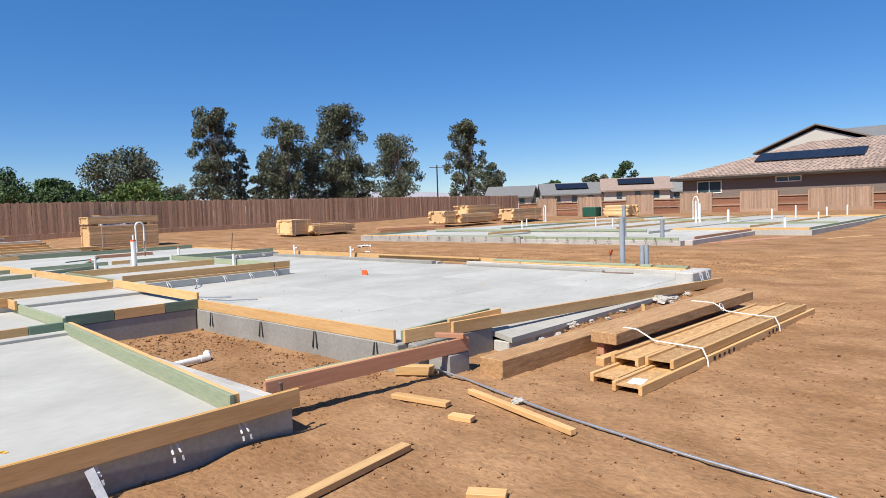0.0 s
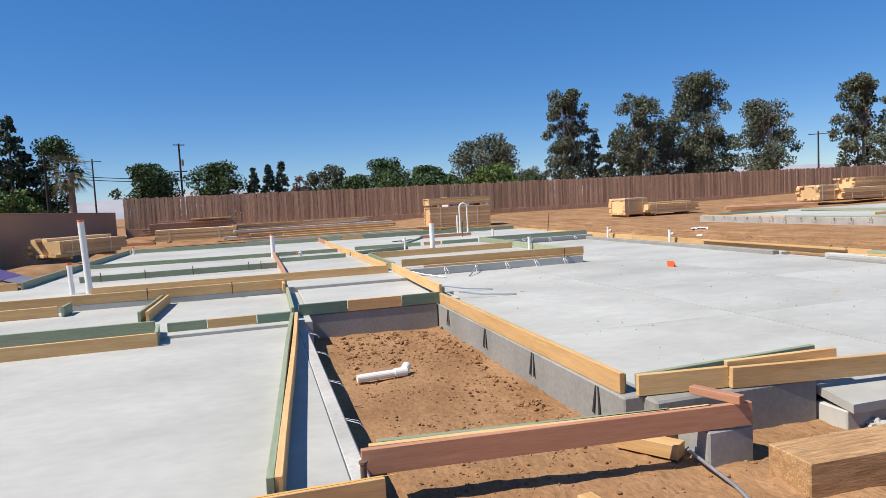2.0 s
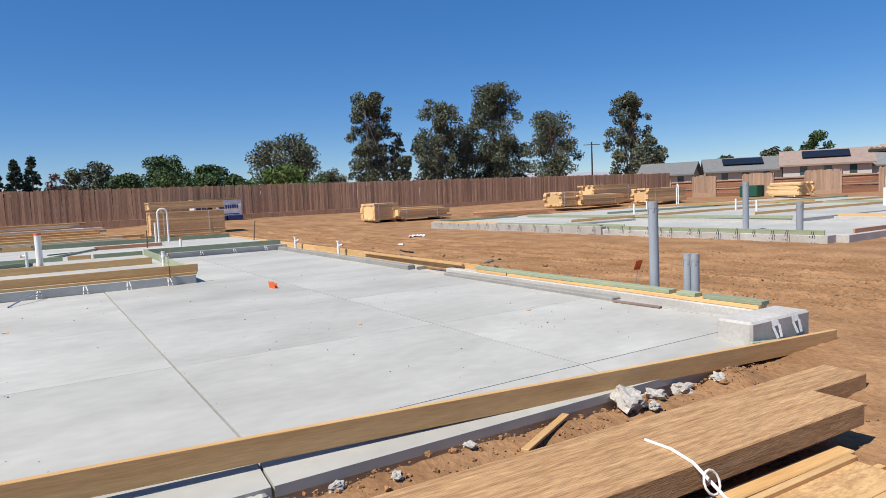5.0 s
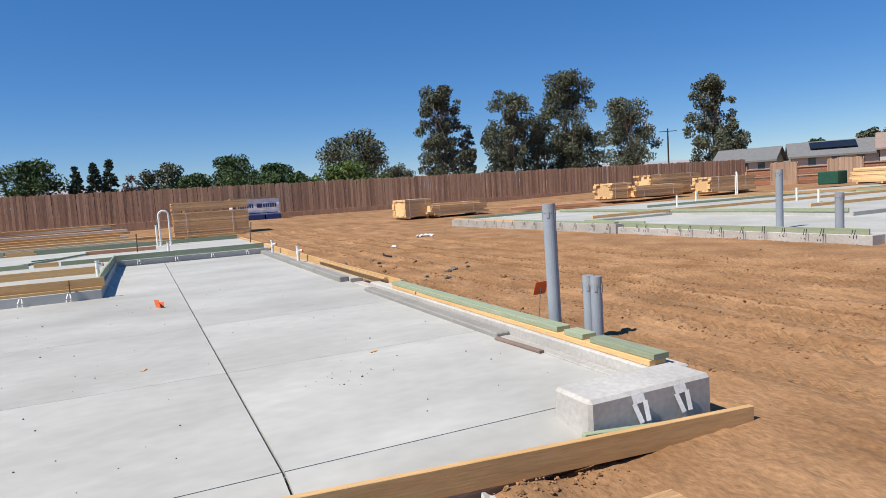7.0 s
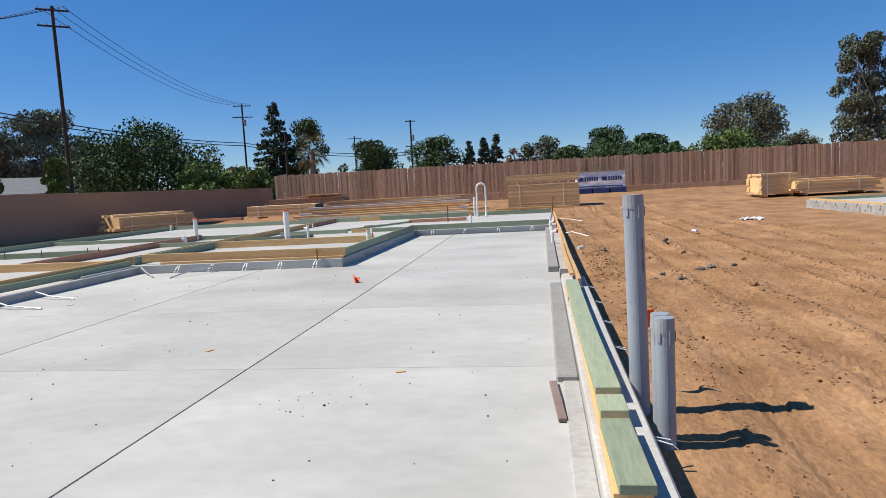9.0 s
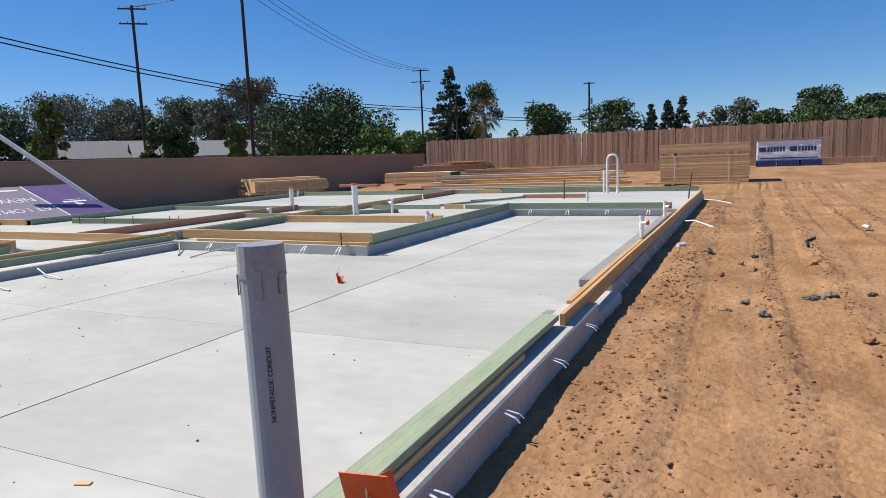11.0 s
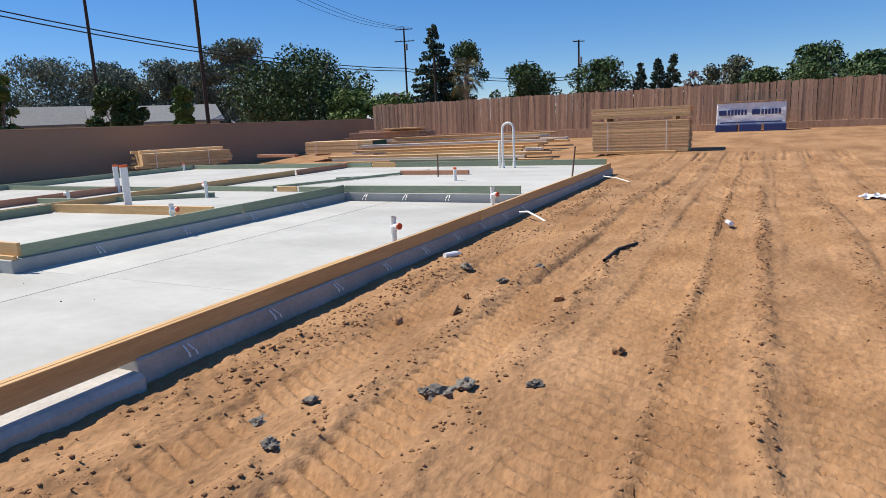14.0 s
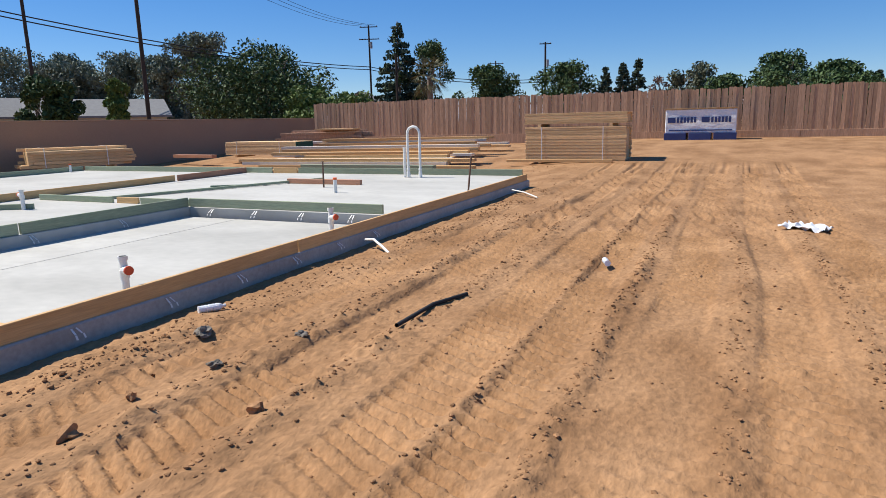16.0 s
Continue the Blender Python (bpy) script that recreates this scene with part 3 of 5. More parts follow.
def loop_pipe(x, y, z, h, w, turn=0, third=True):
    """Two risers joined by a bend at the top, with hubs at the foot."""
    o = holder("water_loop", "white plastic pipe loop standing on slab", "pipe", pose(x, y, z, 0, 0, turn))
    cu = bpy.data.curves.new("loop", "CURVE")
    cu.dimensions, cu.bevel_depth, cu.bevel_resolution = "3D", 0.03, 3
    sp = cu.splines.new("POLY")
    pts = [(-w / 2, 0, 0), (-w / 2, 0, h - w / 2)]
    pts += [(-w / 2 * math.cos(a * math.pi / 10), 0, h - w / 2 + w / 2 * math.sin(a * math.pi / 10)) for a in range(1, 10)]
    pts += [(w / 2, 0, h - w / 2), (w / 2, 0, 0)]
    sp.points.add(len(pts) - 1)
    for q, c in zip(sp.points, pts):
        q.co = (*c, 1)
    cu.materials.append(M["pvc"])
    lp = new("loop", cu)
    lp.parent = o
    for s in (-1, 1):
        bm = bmesh.new()
        add_tube(bm, (s * w / 2, 0, 0), (s * w / 2, 0, 0.13), 0.042)
        add_tube(bm, (s * w / 2, 0, 0.16), (s * w / 2, 0, 0.2), 0.038)
        part("hub", bm, M["pvc"], o)
    if third:
        bm = bmesh.new()
        add_tube(bm, (-w / 2 - 0.1, 0.02, 0), (-w / 2 - 0.1, 0.02, h * 0.6), 0.032)
        part("riser", bm, M["pvc"], o)
    return o


loop_pipe(-2.42, 19.7, 0.25, 1.13, 0.3)


def conduit(x, y, z, top, r, lean=0.0, printed=False):
    o = holder("conduit", "grey plastic conduit stub, its end taped over", "conduit", pose(x, y, z, 0, lean, 0), group="grey conduit stubs")
    h = top - z
    bm = bmesh.new()
    add_tube(bm, (0, 0, 0), (0, 0, h), r, seg=24)
    part("pipe", bm, M["conduit"], o, smooth=False)
    bm = bmesh.new()
    add_tube(bm, (0, 0, h - 0.07), (0, 0, h + 0.008), r * 1.05, r * 1.02, seg=18)
    for i in range(5):
        a = i * 1.3
        add_box(bm, (0.02, 0.004, 0.05 + 0.02 * (i % 3)), pose(r * 1.06 * math.cos(a), r * 1.06 * math.sin(a), h - 0.085, 0, 0, math.degrees(a) + 90))
    part("tape", bm, M["tape"], o, "wrinkled grey tape over the end")
    if printed:
        cu = bpy.data.curves.new("lettering", "FONT")
        cu.body, cu.size, cu.extrude = "NONMETALLIC CONDUIT", 0.016, 0.0004
        cu.materials.append(M["black"])
        tx = new("lettering", cu)
        tx.parent = o
        tx.matrix_basis = pose(r * 0.72, -r * 0.72, h - 0.42, 0, 0, 0) @ pose(0, 0, 0, 90, -90, 45)
    return o


conduit(0.158, 1.47, -0.1, 1.235, 0.055, -0.6, True)
conduit(0.21, 0.96, -0.1, 0.65, 0.045, 0)
conduit(0.205, 1.055, -0.1, 0.65, 0.045, 0)

# drain elbow lying in the pit
elbow = holder("drain_elbow", "white plastic drain pipe with elbow in dirt pit", "pipe", pose(-8.9, 2.15, -0.105, 0, 0, 6))
bm = bmesh.new()
add_tube(bm, (-0.28, 0, 0), (0.12, 0, 0), 0.036, seg=16)
part("pipe", bm, M["pvc"], elbow)
bm = bmesh.new()
add_tube(bm, (0.08, 0, 0), (0.2, 0, 0.0), 0.045, seg=16)
add_tube(bm, (0.17, 0.0, 0), (0.23, 0.08, 0.03), 0.044, seg=16)
part("elbow", bm, M["pvc"], elbow)


def flag(x, y, z, size=0.12, turn=0, stem=0.0, lean=0):
    o = holder("marker_flag", "bright orange plastic marker flag", "flag", pose(x, y, z, lean, 0, turn))
    bm = bmesh.new()
    add_box(bm, (size, 0.004, size * 0.85), pose(0, 0, stem + size * 0.42, 12, 0, 0))
    add_box(bm, (size * 0.6, 0.004, size * 0.6), pose(size * 0.25, 0.03, stem + size * 0.3, -25, 0, 50))
    part("flag", bm, M["orange"], o)
    if stem:
        bm = bmesh.new()
        add_tube(bm, (0, 0, 0), (0, 0, stem + size * 0.8), 0.004, seg=6)
        part("wire", bm, M["zinc"], o)
    return o


flag(-2.93, 6.19, SLAB, 0.13, -65)
flag(0.2, 1.83, 0.0, 0.15, 10, 0.42, 8)


def stake(x, y, z, h, lean=4):
    bm = bmesh.new()
    add_tube(bm, (0, 0, 0), (0, 0, h), 0.018, 0.016, seg=8)
    add_tube(bm, (0, 0, h), (0, 0, h + 0.012), 0.022, seg=8)
    return thing("steel_stake", bm, M["steel"], "rusty steel form stake standing upright", "stake", pose(x, y, z, 0, lean, 0))


stake(-0.12, 17.2, 0.2, 0.66, 6)
stake(-3.25, 17.3, 0.25, 0.5, 1)
stake(-9.55, -0.69, 0.0, 0.24, 0)


# ---- engineered lumber beside the path ----
def beam(x0, y0, x1, y1, z0, w, h, key, name, label, category="beam"):
    bm = bmesh.new()
    d = Vector((x1 - x0, y1 - y0))
    add_box(bm, (d.length, w, h), Matrix(), 0.006)
    return thing(name, bm, M[key], label, category, pose((x0 + x1) / 2, (y0 + y1) / 2, z0 + h / 2, 0, 0, math.degrees(math.atan2(d.y, d.x))))


beam(-7.32, -0.98, -1.0, -1.2, -0.17, 0.30, 0.21, "lvl", "strand_beam", "long brown strand lumber beam lying on the dirt")
beam(-5.95, -1.47, -1.95, -1.62, 0.005, 0.32, 0.13, "lvl", "strand_beam", "brown strand lumber beam resting on another beam")
beam(-5.9, -1.4, -2.0, -1.55, -0.14, 0.09, 0.14, "fir", "timber", "grey weathered timber under the beam")
beam(-6.3, -1.62, -2.2, -1.8, -0.16, 0.10, 0.10, "pine", "timber", "pine timber bearer under a beam")


def i_joist(x0, y0, x1, y1, z0, turn_flat=True):
    """An I-joist lying on its side: two flanges and a thin web."""
    d = Vector((x1 - x0, y1 - y0))
    o = holder("i_joist", "wooden I-joist with strand web lying on its side", "joist",
               pose((x0 + x1) / 2, (y0 + y1) / 2, z0, 0, 0, math.degrees(math.atan2(d.y, d.x))), group="bundle of I-joists")
    for s in (-1, 1):
        bm = bmesh.new()
        add_box(bm, (d.length, 0.038, 0.089), pose(0, s * 0.13, 0.045), 0.003)
        part("flange", bm, M["pine"], o)
    bm = bmesh.new()
    add_box(bm, (d.length - 0.02, 0.222, 0.011), pose(0, 0, 0.06))
    part("web", bm, M["osb"], o, "strand board web")
    return o


i_joist(-6.9, -2.0, -2.3, -2.15, -0.145)
i_joist(-7.05, -2.31, -1.95, -2.47, -0.145)
i_joist(-6.45, -1.98, -2.5, -2.11, -0.055)
i_joist(-6.35, -2.29, -2.2, -2.42, -0.055)
bm = bmesh.new()
add_box(bm, (0.2, 0.14, 0.003))
thing("paper_label", bm, M["white"], "white paper label stuck on a joist", "label", pose(-6.85, -2.315, -0.0775, 0, 0, 10))


def band(pts, w, name, material, label, category="strap"):
    cu = bpy.data.curves.new(name, "CURVE")
    cu.dimensions, cu.bevel_depth, cu.bevel_resolution = "3D", w, 2
    sp = cu.splines.new("POLY")
    sp.points.add(len(pts) - 1)
    for q, c in zip(sp.points, pts):
        q.co = (*c, 1)
    cu.materials.append(material)
    return tagged(new(name, cu), label, category)


band([(-3.35, -1.40, 0.14), (-3.35, -1.56, 0.142), (-3.4, -1.72, 0.142), (-3.42, -1.9, 0.05), (-3.5, -2.15, 0.045), (-3.55, -2.54, 0.045), (-3.55, -2.59, -0.06), (-3.55, -2.6, -0.14)], 0.009, "tie_strap", M["rope"], "white plastic tie strap round the joists")
band([(-5.55, -1.35, 0.03), (-5.6, -1.55, 0.14), (-5.65, -1.72, 0.142), (-5.7, -1.95, 0.05), (-5.75, -2.48, 0.045), (-5.75, -2.53, -0.06), (-5.75, -2.54, -0.14)], 0.009, "tie_strap", M["rope"], "white plastic tie strap round the joists")
ring = [(-3.43 + 0.05 * math.cos(a), -1.84 + 0.02 * math.sin(a), 0.1 + 0.05 * math.sin(a)) for a in np.linspace(0, 6.28, 14)]
band(ring, 0.006, "strap_loop", M["rope"], "looped end of a white tie strap")
band([(-7.55, -0.45, -0.1), (-7.6, -0.9, -0.12), (-7.8, -1.6, -0.125), (-7.98, -2.3, -0.125), (-8.15, -3.3, -0.125), (-8.3, -4.6, -0.125)], 0.011, "flexible_conduit", M["zinc"], "thin grey metal conduit lying on dirt", "conduit")
band([(0.15, 13.15, 0.1), (0.3, 13.1, 0.12), (0.5, 12.95, 0.07), (0.68, 12.8, 0.02)], 0.016, "plastic_tube", M["pvc"], "bent white plastic tube by the stem wall", "tube")
band([(0.15, 18.9, 0.1), (0.5, 18.6, 0.09), (0.85, 18.3, 0.03)], 0.014, "plastic_tube", M["pvc"], "thin white plastic tube by the stem wall", "tube")
band([(2.14, 11.48, 0.03), (2.0, 11.1, 0.03), (1.98, 10.5, 0.03)], 0.017, "steel_bar", M["black"], "bent black bar lying on dirt", "bar")

# scraps in the dirt in front
board(-10.3, -1.85, -9.2, -1.72, -0.14, "pine", w=0.09, h=0.045, where="offcut lying on dirt")
board(-8.4, -0.72, -8.3, -1.3, -0.14, "pine", w=0.09, h=0.04, where="offcut lying on dirt")
board(-7.9, -1.2, -8.25, -2.5, -0.14, "pine", w=0.06, h=0.045, where="offcut lying on dirt")
board(-8.52, -1.52, -8.47, -1.72, -0.14, "pine", w=0.09, h=0.04, where="small offcut on dirt")
board(-9.5, -2.55, -9.38, -2.75, -0.14, "pine", w=0.10, h=0.04, where="small offcut on dirt")
board(-7.82, -0.12, -7.6, -0.45, -0.14, "pine", w=0.12, h=0.09, where="block on dirt beside the pier")
board(-3.69, -0.85, -3.12, -0.56, -0.02, "pine", w=0.05, h=0.02, where="weathered stick on dirt")


# anchor bolts standing up through the plates
for x, y in ((-13.0, 10.3), (-12.2, 10.35), (-11.3, 10.38), (-10.2, 10.42), (-9.95, 10.44), (-4.1, 8.0), (-11.6, 6.63), (-10.4, 6.6)):
    bm = bmesh.new()
    add_tube(bm, (0, 0, 0), (0, 0, 0.19), 0.009, seg=6)
    add_box(bm, (0.05, 0.05, 0.005), pose(0, 0, 0.12))
    thing("anchor_bolt", bm, M["steel"], "dark steel anchor bolt in the slab", "bolt", pose(x, y, 0.24))
# dark print on the joist sides
for k in range(9):
    bm = bmesh.new()
    add_box(bm, (0.05, 0.003, 0.045 - 0.008 * (k % 3)), pose(0, 0, 0, 0, 18 * (k % 2), 0))
    x = -5.5 + 0.13 * k + (1.0 if k > 4 else 0)
    thing("printed_mark", bm, M["black"], "dark printed bar on a joist edge", "printed mark", pose(x, -2.31 - 0.03137 * (x + 7.05) - 0.1505, -0.1, 0, 0, -1.8))

# ---- clods, pebbles, rubble ----
def lump_template(sub, seed):
    bm = bmesh.new()
    bmesh.ops.create_icosphere(bm, subdivisions=sub, radius=1.0)
    for v in bm.verts:
        v.co *= 0.75 + 0.5 * noise.noise(v.co * 1.7 + Vector((seed, 0, 0))) + 0.12 * noise.noise(v.co * 5)
    vs, fs = np.array([v.co[:] for v in bm.verts]), [[v.index for v in f.verts] for f in bm.faces]
    bm.free()
    return vs, np.array(fs)


def scatter(name, spots, material, label, category, sub=1, flat=0.6):
    """Many lumps in one mesh: spots are (x, y, size)."""
    temps = [lump_template(sub, s * 3.1) for s in range(5)]
    V, Fc, base = [], [], 0
    for x, y, s in spots:
        tv, tf = random.choice(temps)
        a = random.random() * 6.28
        c, d = math.cos(a), math.sin(a)
        q = tv * np.array([s, s * random.uniform(0.6, 1), s * flat])
        q = np.stack([q[:, 0] * c - q[:, 1] * d + x, q[:, 0] * d + q[:, 1] * c + y, q[:, 2] + ground_full(x, y) + s * flat * 0.25], 1)
        V.append(q)
        Fc.append(tf + base)
        base += len(tv)
    me = grid_mesh(name, np.concatenate(V).tolist(), np.concatenate(Fc).tolist(), material)
    return tagged(new(name, me), label, category, kind="stuff")


spots = []
while len(spots) < 45000:
    r = random.random()
    if r < 0.22:
        x, y, keep = 0.3 + abs(random.gauss(0, 0.5)), random.uniform(2, 20), 0.6
        keep *= step(-0.1, 0.4, noise.noise((x * 1.4, y * 1.1, 12)))
    elif r < 0.56:
        c, half, high = random.choice(RIDGES)
        y = random.uniform(0, 18)
        x, keep = c + wander(y, c) + random.gauss(0, half * 0.45), 0.3 + 6 * high
    elif r < 0.68:
        x, y = random.uniform(0.2, 6.5), random.uniform(-1, 24)
        keep = 0.15 + 1.4 * max(0, noise.noise((x * 1.6, y * 0.25, 2)))
    elif r < 0.72:
        x, y, keep = random.uniform(-9.2, -7.95), random.uniform(-0.5, 4.2), 0.9
    elif r < 0.9:
        x, y, keep = random.uniform(-12, -1), random.uniform(-4.5, -0.35), 0.6
    else:
        x, y, keep = random.uniform(-14, 6), random.uniform(20.7, 26), 0.6
    if random.random() < keep:
        spots.append((x, y, 0.0035 + 0.022 * random.random() ** 5))
scatter("clods", spots, M["clod"], "loose brown clods and pebbles strewn over dirt", "clods")
spots = [(random.uniform(-6.7, -0.9), -0.62 + random.gauss(0, 0.13), 0.008 + 0.035 * random.random() ** 4) for _ in range(700)]
spots += [(random.uniform(-9.2, -8.0), random.uniform(2.6, 4.25), 0.012 + 0.04 * random.random() ** 3) for _ in range(260)]
spots += [(-7.95 + random.gauss(0, 0.08), random.uniform(0, 4.2), 0.012 + 0.03 * random.random() ** 2) for _ in range(200)]
spots += [(0.3 + abs(random.gauss(0, 0.22)), random.uniform(4, 20), 0.006 + 0.03 * random.random() ** 5) for _ in range(500)]
scatter("clods", spots, M["clod"], "heaped brown clods along the foundation", "clods", 2)


def lump(x, y, z, s, key, label, name="rubble", sub=3, flat=0.55, seed=0):
    bm = bmesh.new()
    bmesh.ops.create_icosphere(bm, subdivisions=sub, radius=1.0)
    for v in bm.verts:
        k = 0.8 + 0.55 * noise.noise(v.co * 1.4 + Vector((seed, seed, 0))) + 0.3 * noise.noise(v.co * 3.7 + Vector((0, seed, 0)))
        v.co = Vector((v.co.x * s * k, v.co.y * s * 0.75 * k, v.co.z * s * flat * k))
    return thing(name, bm, M[key], label, "rubble", pose(x, y, z, 0, 0, seed * 57))


for i, (x, y, s) in enumerate(((-2.6, -0.62, 0.16), (-2.38, -0.64, 0.09), (-2.0, -0.58, 0.10), (-2.5, -0.74, 0.06), (-1.7, -0.66, 0.07), (-6.26, -0.36, 0.06), (-6.14, -0.5, 0.09), (-6.0, -0.45, 0.07), (-5.26, -0.5, 0.07), (-5.73, -0.52, 0.10), (-5.5, -0.6, 0.07), (-5.09, -0.56, 0.09), (-6.66, -0.68, 0.07), (-6.5, -0.74, 0.09), (-5.6, -0.72, 0.06), (-4.7, -0.6, 0.06), (-4.4, -0.68, 0.05), (-3.9, -0.62, 0.05), (-7.85, -1.7, 0.07))):
    lump(x, y, ground_full(x, y) + s * 0.25, s, "rubble", "broken lump of pale concrete on dirt", seed=i + 1)
M["clump"] = mat("grey cement clump", (0.17, 0.15, 0.125), (0.10, 0.085, 0.07), 0.9, scale=9, fine=50, bump=0.7, vary=0.2, depth=0.01)
for i, (x, y, s) in enumerate(((1.82, 7.08, 0.11), (1.93, 7.15, 0.075), (1.73, 7.04, 0.055), (2.28, 7.32, 0.055), (0.72, 9.9, 0.09), (1.43, 10.1, 0.06), (1.3, 9.4, 0.05), (1.05, 6.45, 0.07), (1.35, 6.2, 0.06), (1.2, 6.7, 0.05))):
    lump(x, y, ground_full(x, y) + s * 0.3, s, "clump", "crumbly grey cement clump on dirt", "cement_clump", seed=i + 20)
for i, (x, y, s) in enumerate(((1.27, 8.43, 0.07), (1.94, 9.0, 0.06), (0.95, 8.1, 0.05), (2.0, 5.55, 0.06), (1.15, 8.9, 0.045), (2.6, 8.0, 0.05))):
    lump(x, y, ground_full(x, y) + s * 0.4, s, "clod", "reddish brown stone on dirt", "stone", 2, 0.75, i + 40)


def bottle(x, y, turn):
    o = holder("water_bottle", "crumpled clear plastic water bottle on dirt", "bottle", pose(x, y, ground_z(x, y) + 0.035, 0, 90, turn))
    bm = bmesh.new()
    for i in range(6):
        add_tube(bm, (0, 0, i * 0.028), (0, 0, i * 0.028 + 0.027), 0.032, 0.029, seg=12)
    add_tube(bm, (0, 0, 0.168), (0, 0, 0.2), 0.03, 0.012, seg=12)
    part("body", bm, M["wrap"], o)
    bm = bmesh.new()
    add_tube(bm, (0, 0, 0.2), (0, 0, 0.22), 0.014, seg=12)
    part("cap", bm, M["white"], o, "white cap")


bottle(0.28, 10.3, 60)
bottle(3.06, 13.0, 110)
bm = bmesh.new()
bmesh.ops.create_grid(bm, x_segments=14, y_segments=10, size=0.5)
for v in bm.verts:
    v.co = Vector((v.co.x * 0.55, v.co.y * 0.28 * (1 + 0.5 * noise.noise(v.co * 5)), 0.05 + 0.09 * noise.noise(v.co * 6)))
bmesh.ops.solidify(bm, geom=bm.faces[:], thickness=0.004)
thing("plastic_sheet", bm, M["wrap"], "crumpled piece of clear plastic sheet on dirt", "litter", pose(5.04, 15.7, ground_z(5, 15.7), 0, 0, -35))

# specks of dirt, chips and loose straps on the slab
V, Fc = [], []
tv, tf = lump_template(1, 2.0)
for k in range(150):
    c = np.array([random.uniform(-7.2, -0.4), random.uniform(0.2, 7.8), SLAB + 0.002])
    if random.random() < 0.08:
        c[:2] = (-1.7 + random.gauss(0, 0.2), 1.35 + random.gauss(0, 0.12))
    Fc += (tf + len(V)).tolist()
    V += (tv * (0.004 + 0.010 * random.random() ** 3) + c).tolist()
tagged(new("specks", grid_mesh("specks", V, Fc, M["clump"])), "dark specks of dirt on the slab", "specks", kind="stuff")
for x, y, t in ((-1.35, 1.95, 20), (-3.1, 2.6, 70), (-6.3, 5.0, 10)):
    bm = bmesh.new()
    add_box(bm, (0.07, 0.03, 0.006), Matrix(), 0.001)
    thing("wood_chip", bm, M["pine"], "small pine chip on the slab", "wood chip", pose(x, y, SLAB + 0.004, 0, 0, t))
band([(-7.3, 7.98, 0.22), (-7.1, 7.8, 0.16), (-6.75, 7.45, SLAB + 0.01)], 0.012, "metal_strap", M["zinc"], "loose galvanised strap bent onto the slab")
band([(-5.95, 7.98, 0.2), (-6.1, 7.7, 0.2), (-6.35, 7.3, SLAB + 0.01)], 0.012, "metal_strap", M["zinc"], "loose galvanised strap bent onto the slab")
band([(-7.3, 5.6, 0.2), (-7.0, 5.5, 0.15), (-6.6, 5.45, SLAB + 0.01)], 0.010, "metal_strap", M["zinc"], "loose galvanised strap bent onto the slab")
band([(-7.3, 4.9, 0.2), (-7.0, 4.8, 0.15), (-6.5, 4.75, SLAB + 0.01)], 0.010, "metal_strap", M["zinc"], "loose galvanised strap bent onto the slab")

# yellow and orange marks on the front room slab
bm = bmesh.new()
for i in range(16):
    a = radians(20 + i * 9)
    add_box(bm, (0.045, 0.028, 0.002), pose(-11.55 + 0.28 * math.cos(a), -0.35 + 0.2 * math.sin(a), 0.1275, 0, 0, math.degrees(a) + 90))
thing("paint_mark", bm, M["paint"], "yellow spray paint arc on the slab", "paint mark")
bm = bmesh.new()
for i in range(7):
    add_box(bm, (0.07, 0.014, 0.002), pose(-10.22 + i * 0.075, -0.62 + 0.012 * math.sin(i * 1.3), 0.1275, 0, 0, random.uniform(-20, 20)))
thing("paint_mark", bm, M["paint"], "orange spray paint marks on the slab", "paint mark")
bm = bmesh.new()
for i in range(60):
    add_box(bm, (0.098, 0.006, 0.0015), pose(-15.3 + i * 0.099, -0.806 + random.uniform(-0.002, 0.002), 0.2115))
thing("chalk_line", bm, M["paint"], "orange chalk line along a board edge", "chalk line")


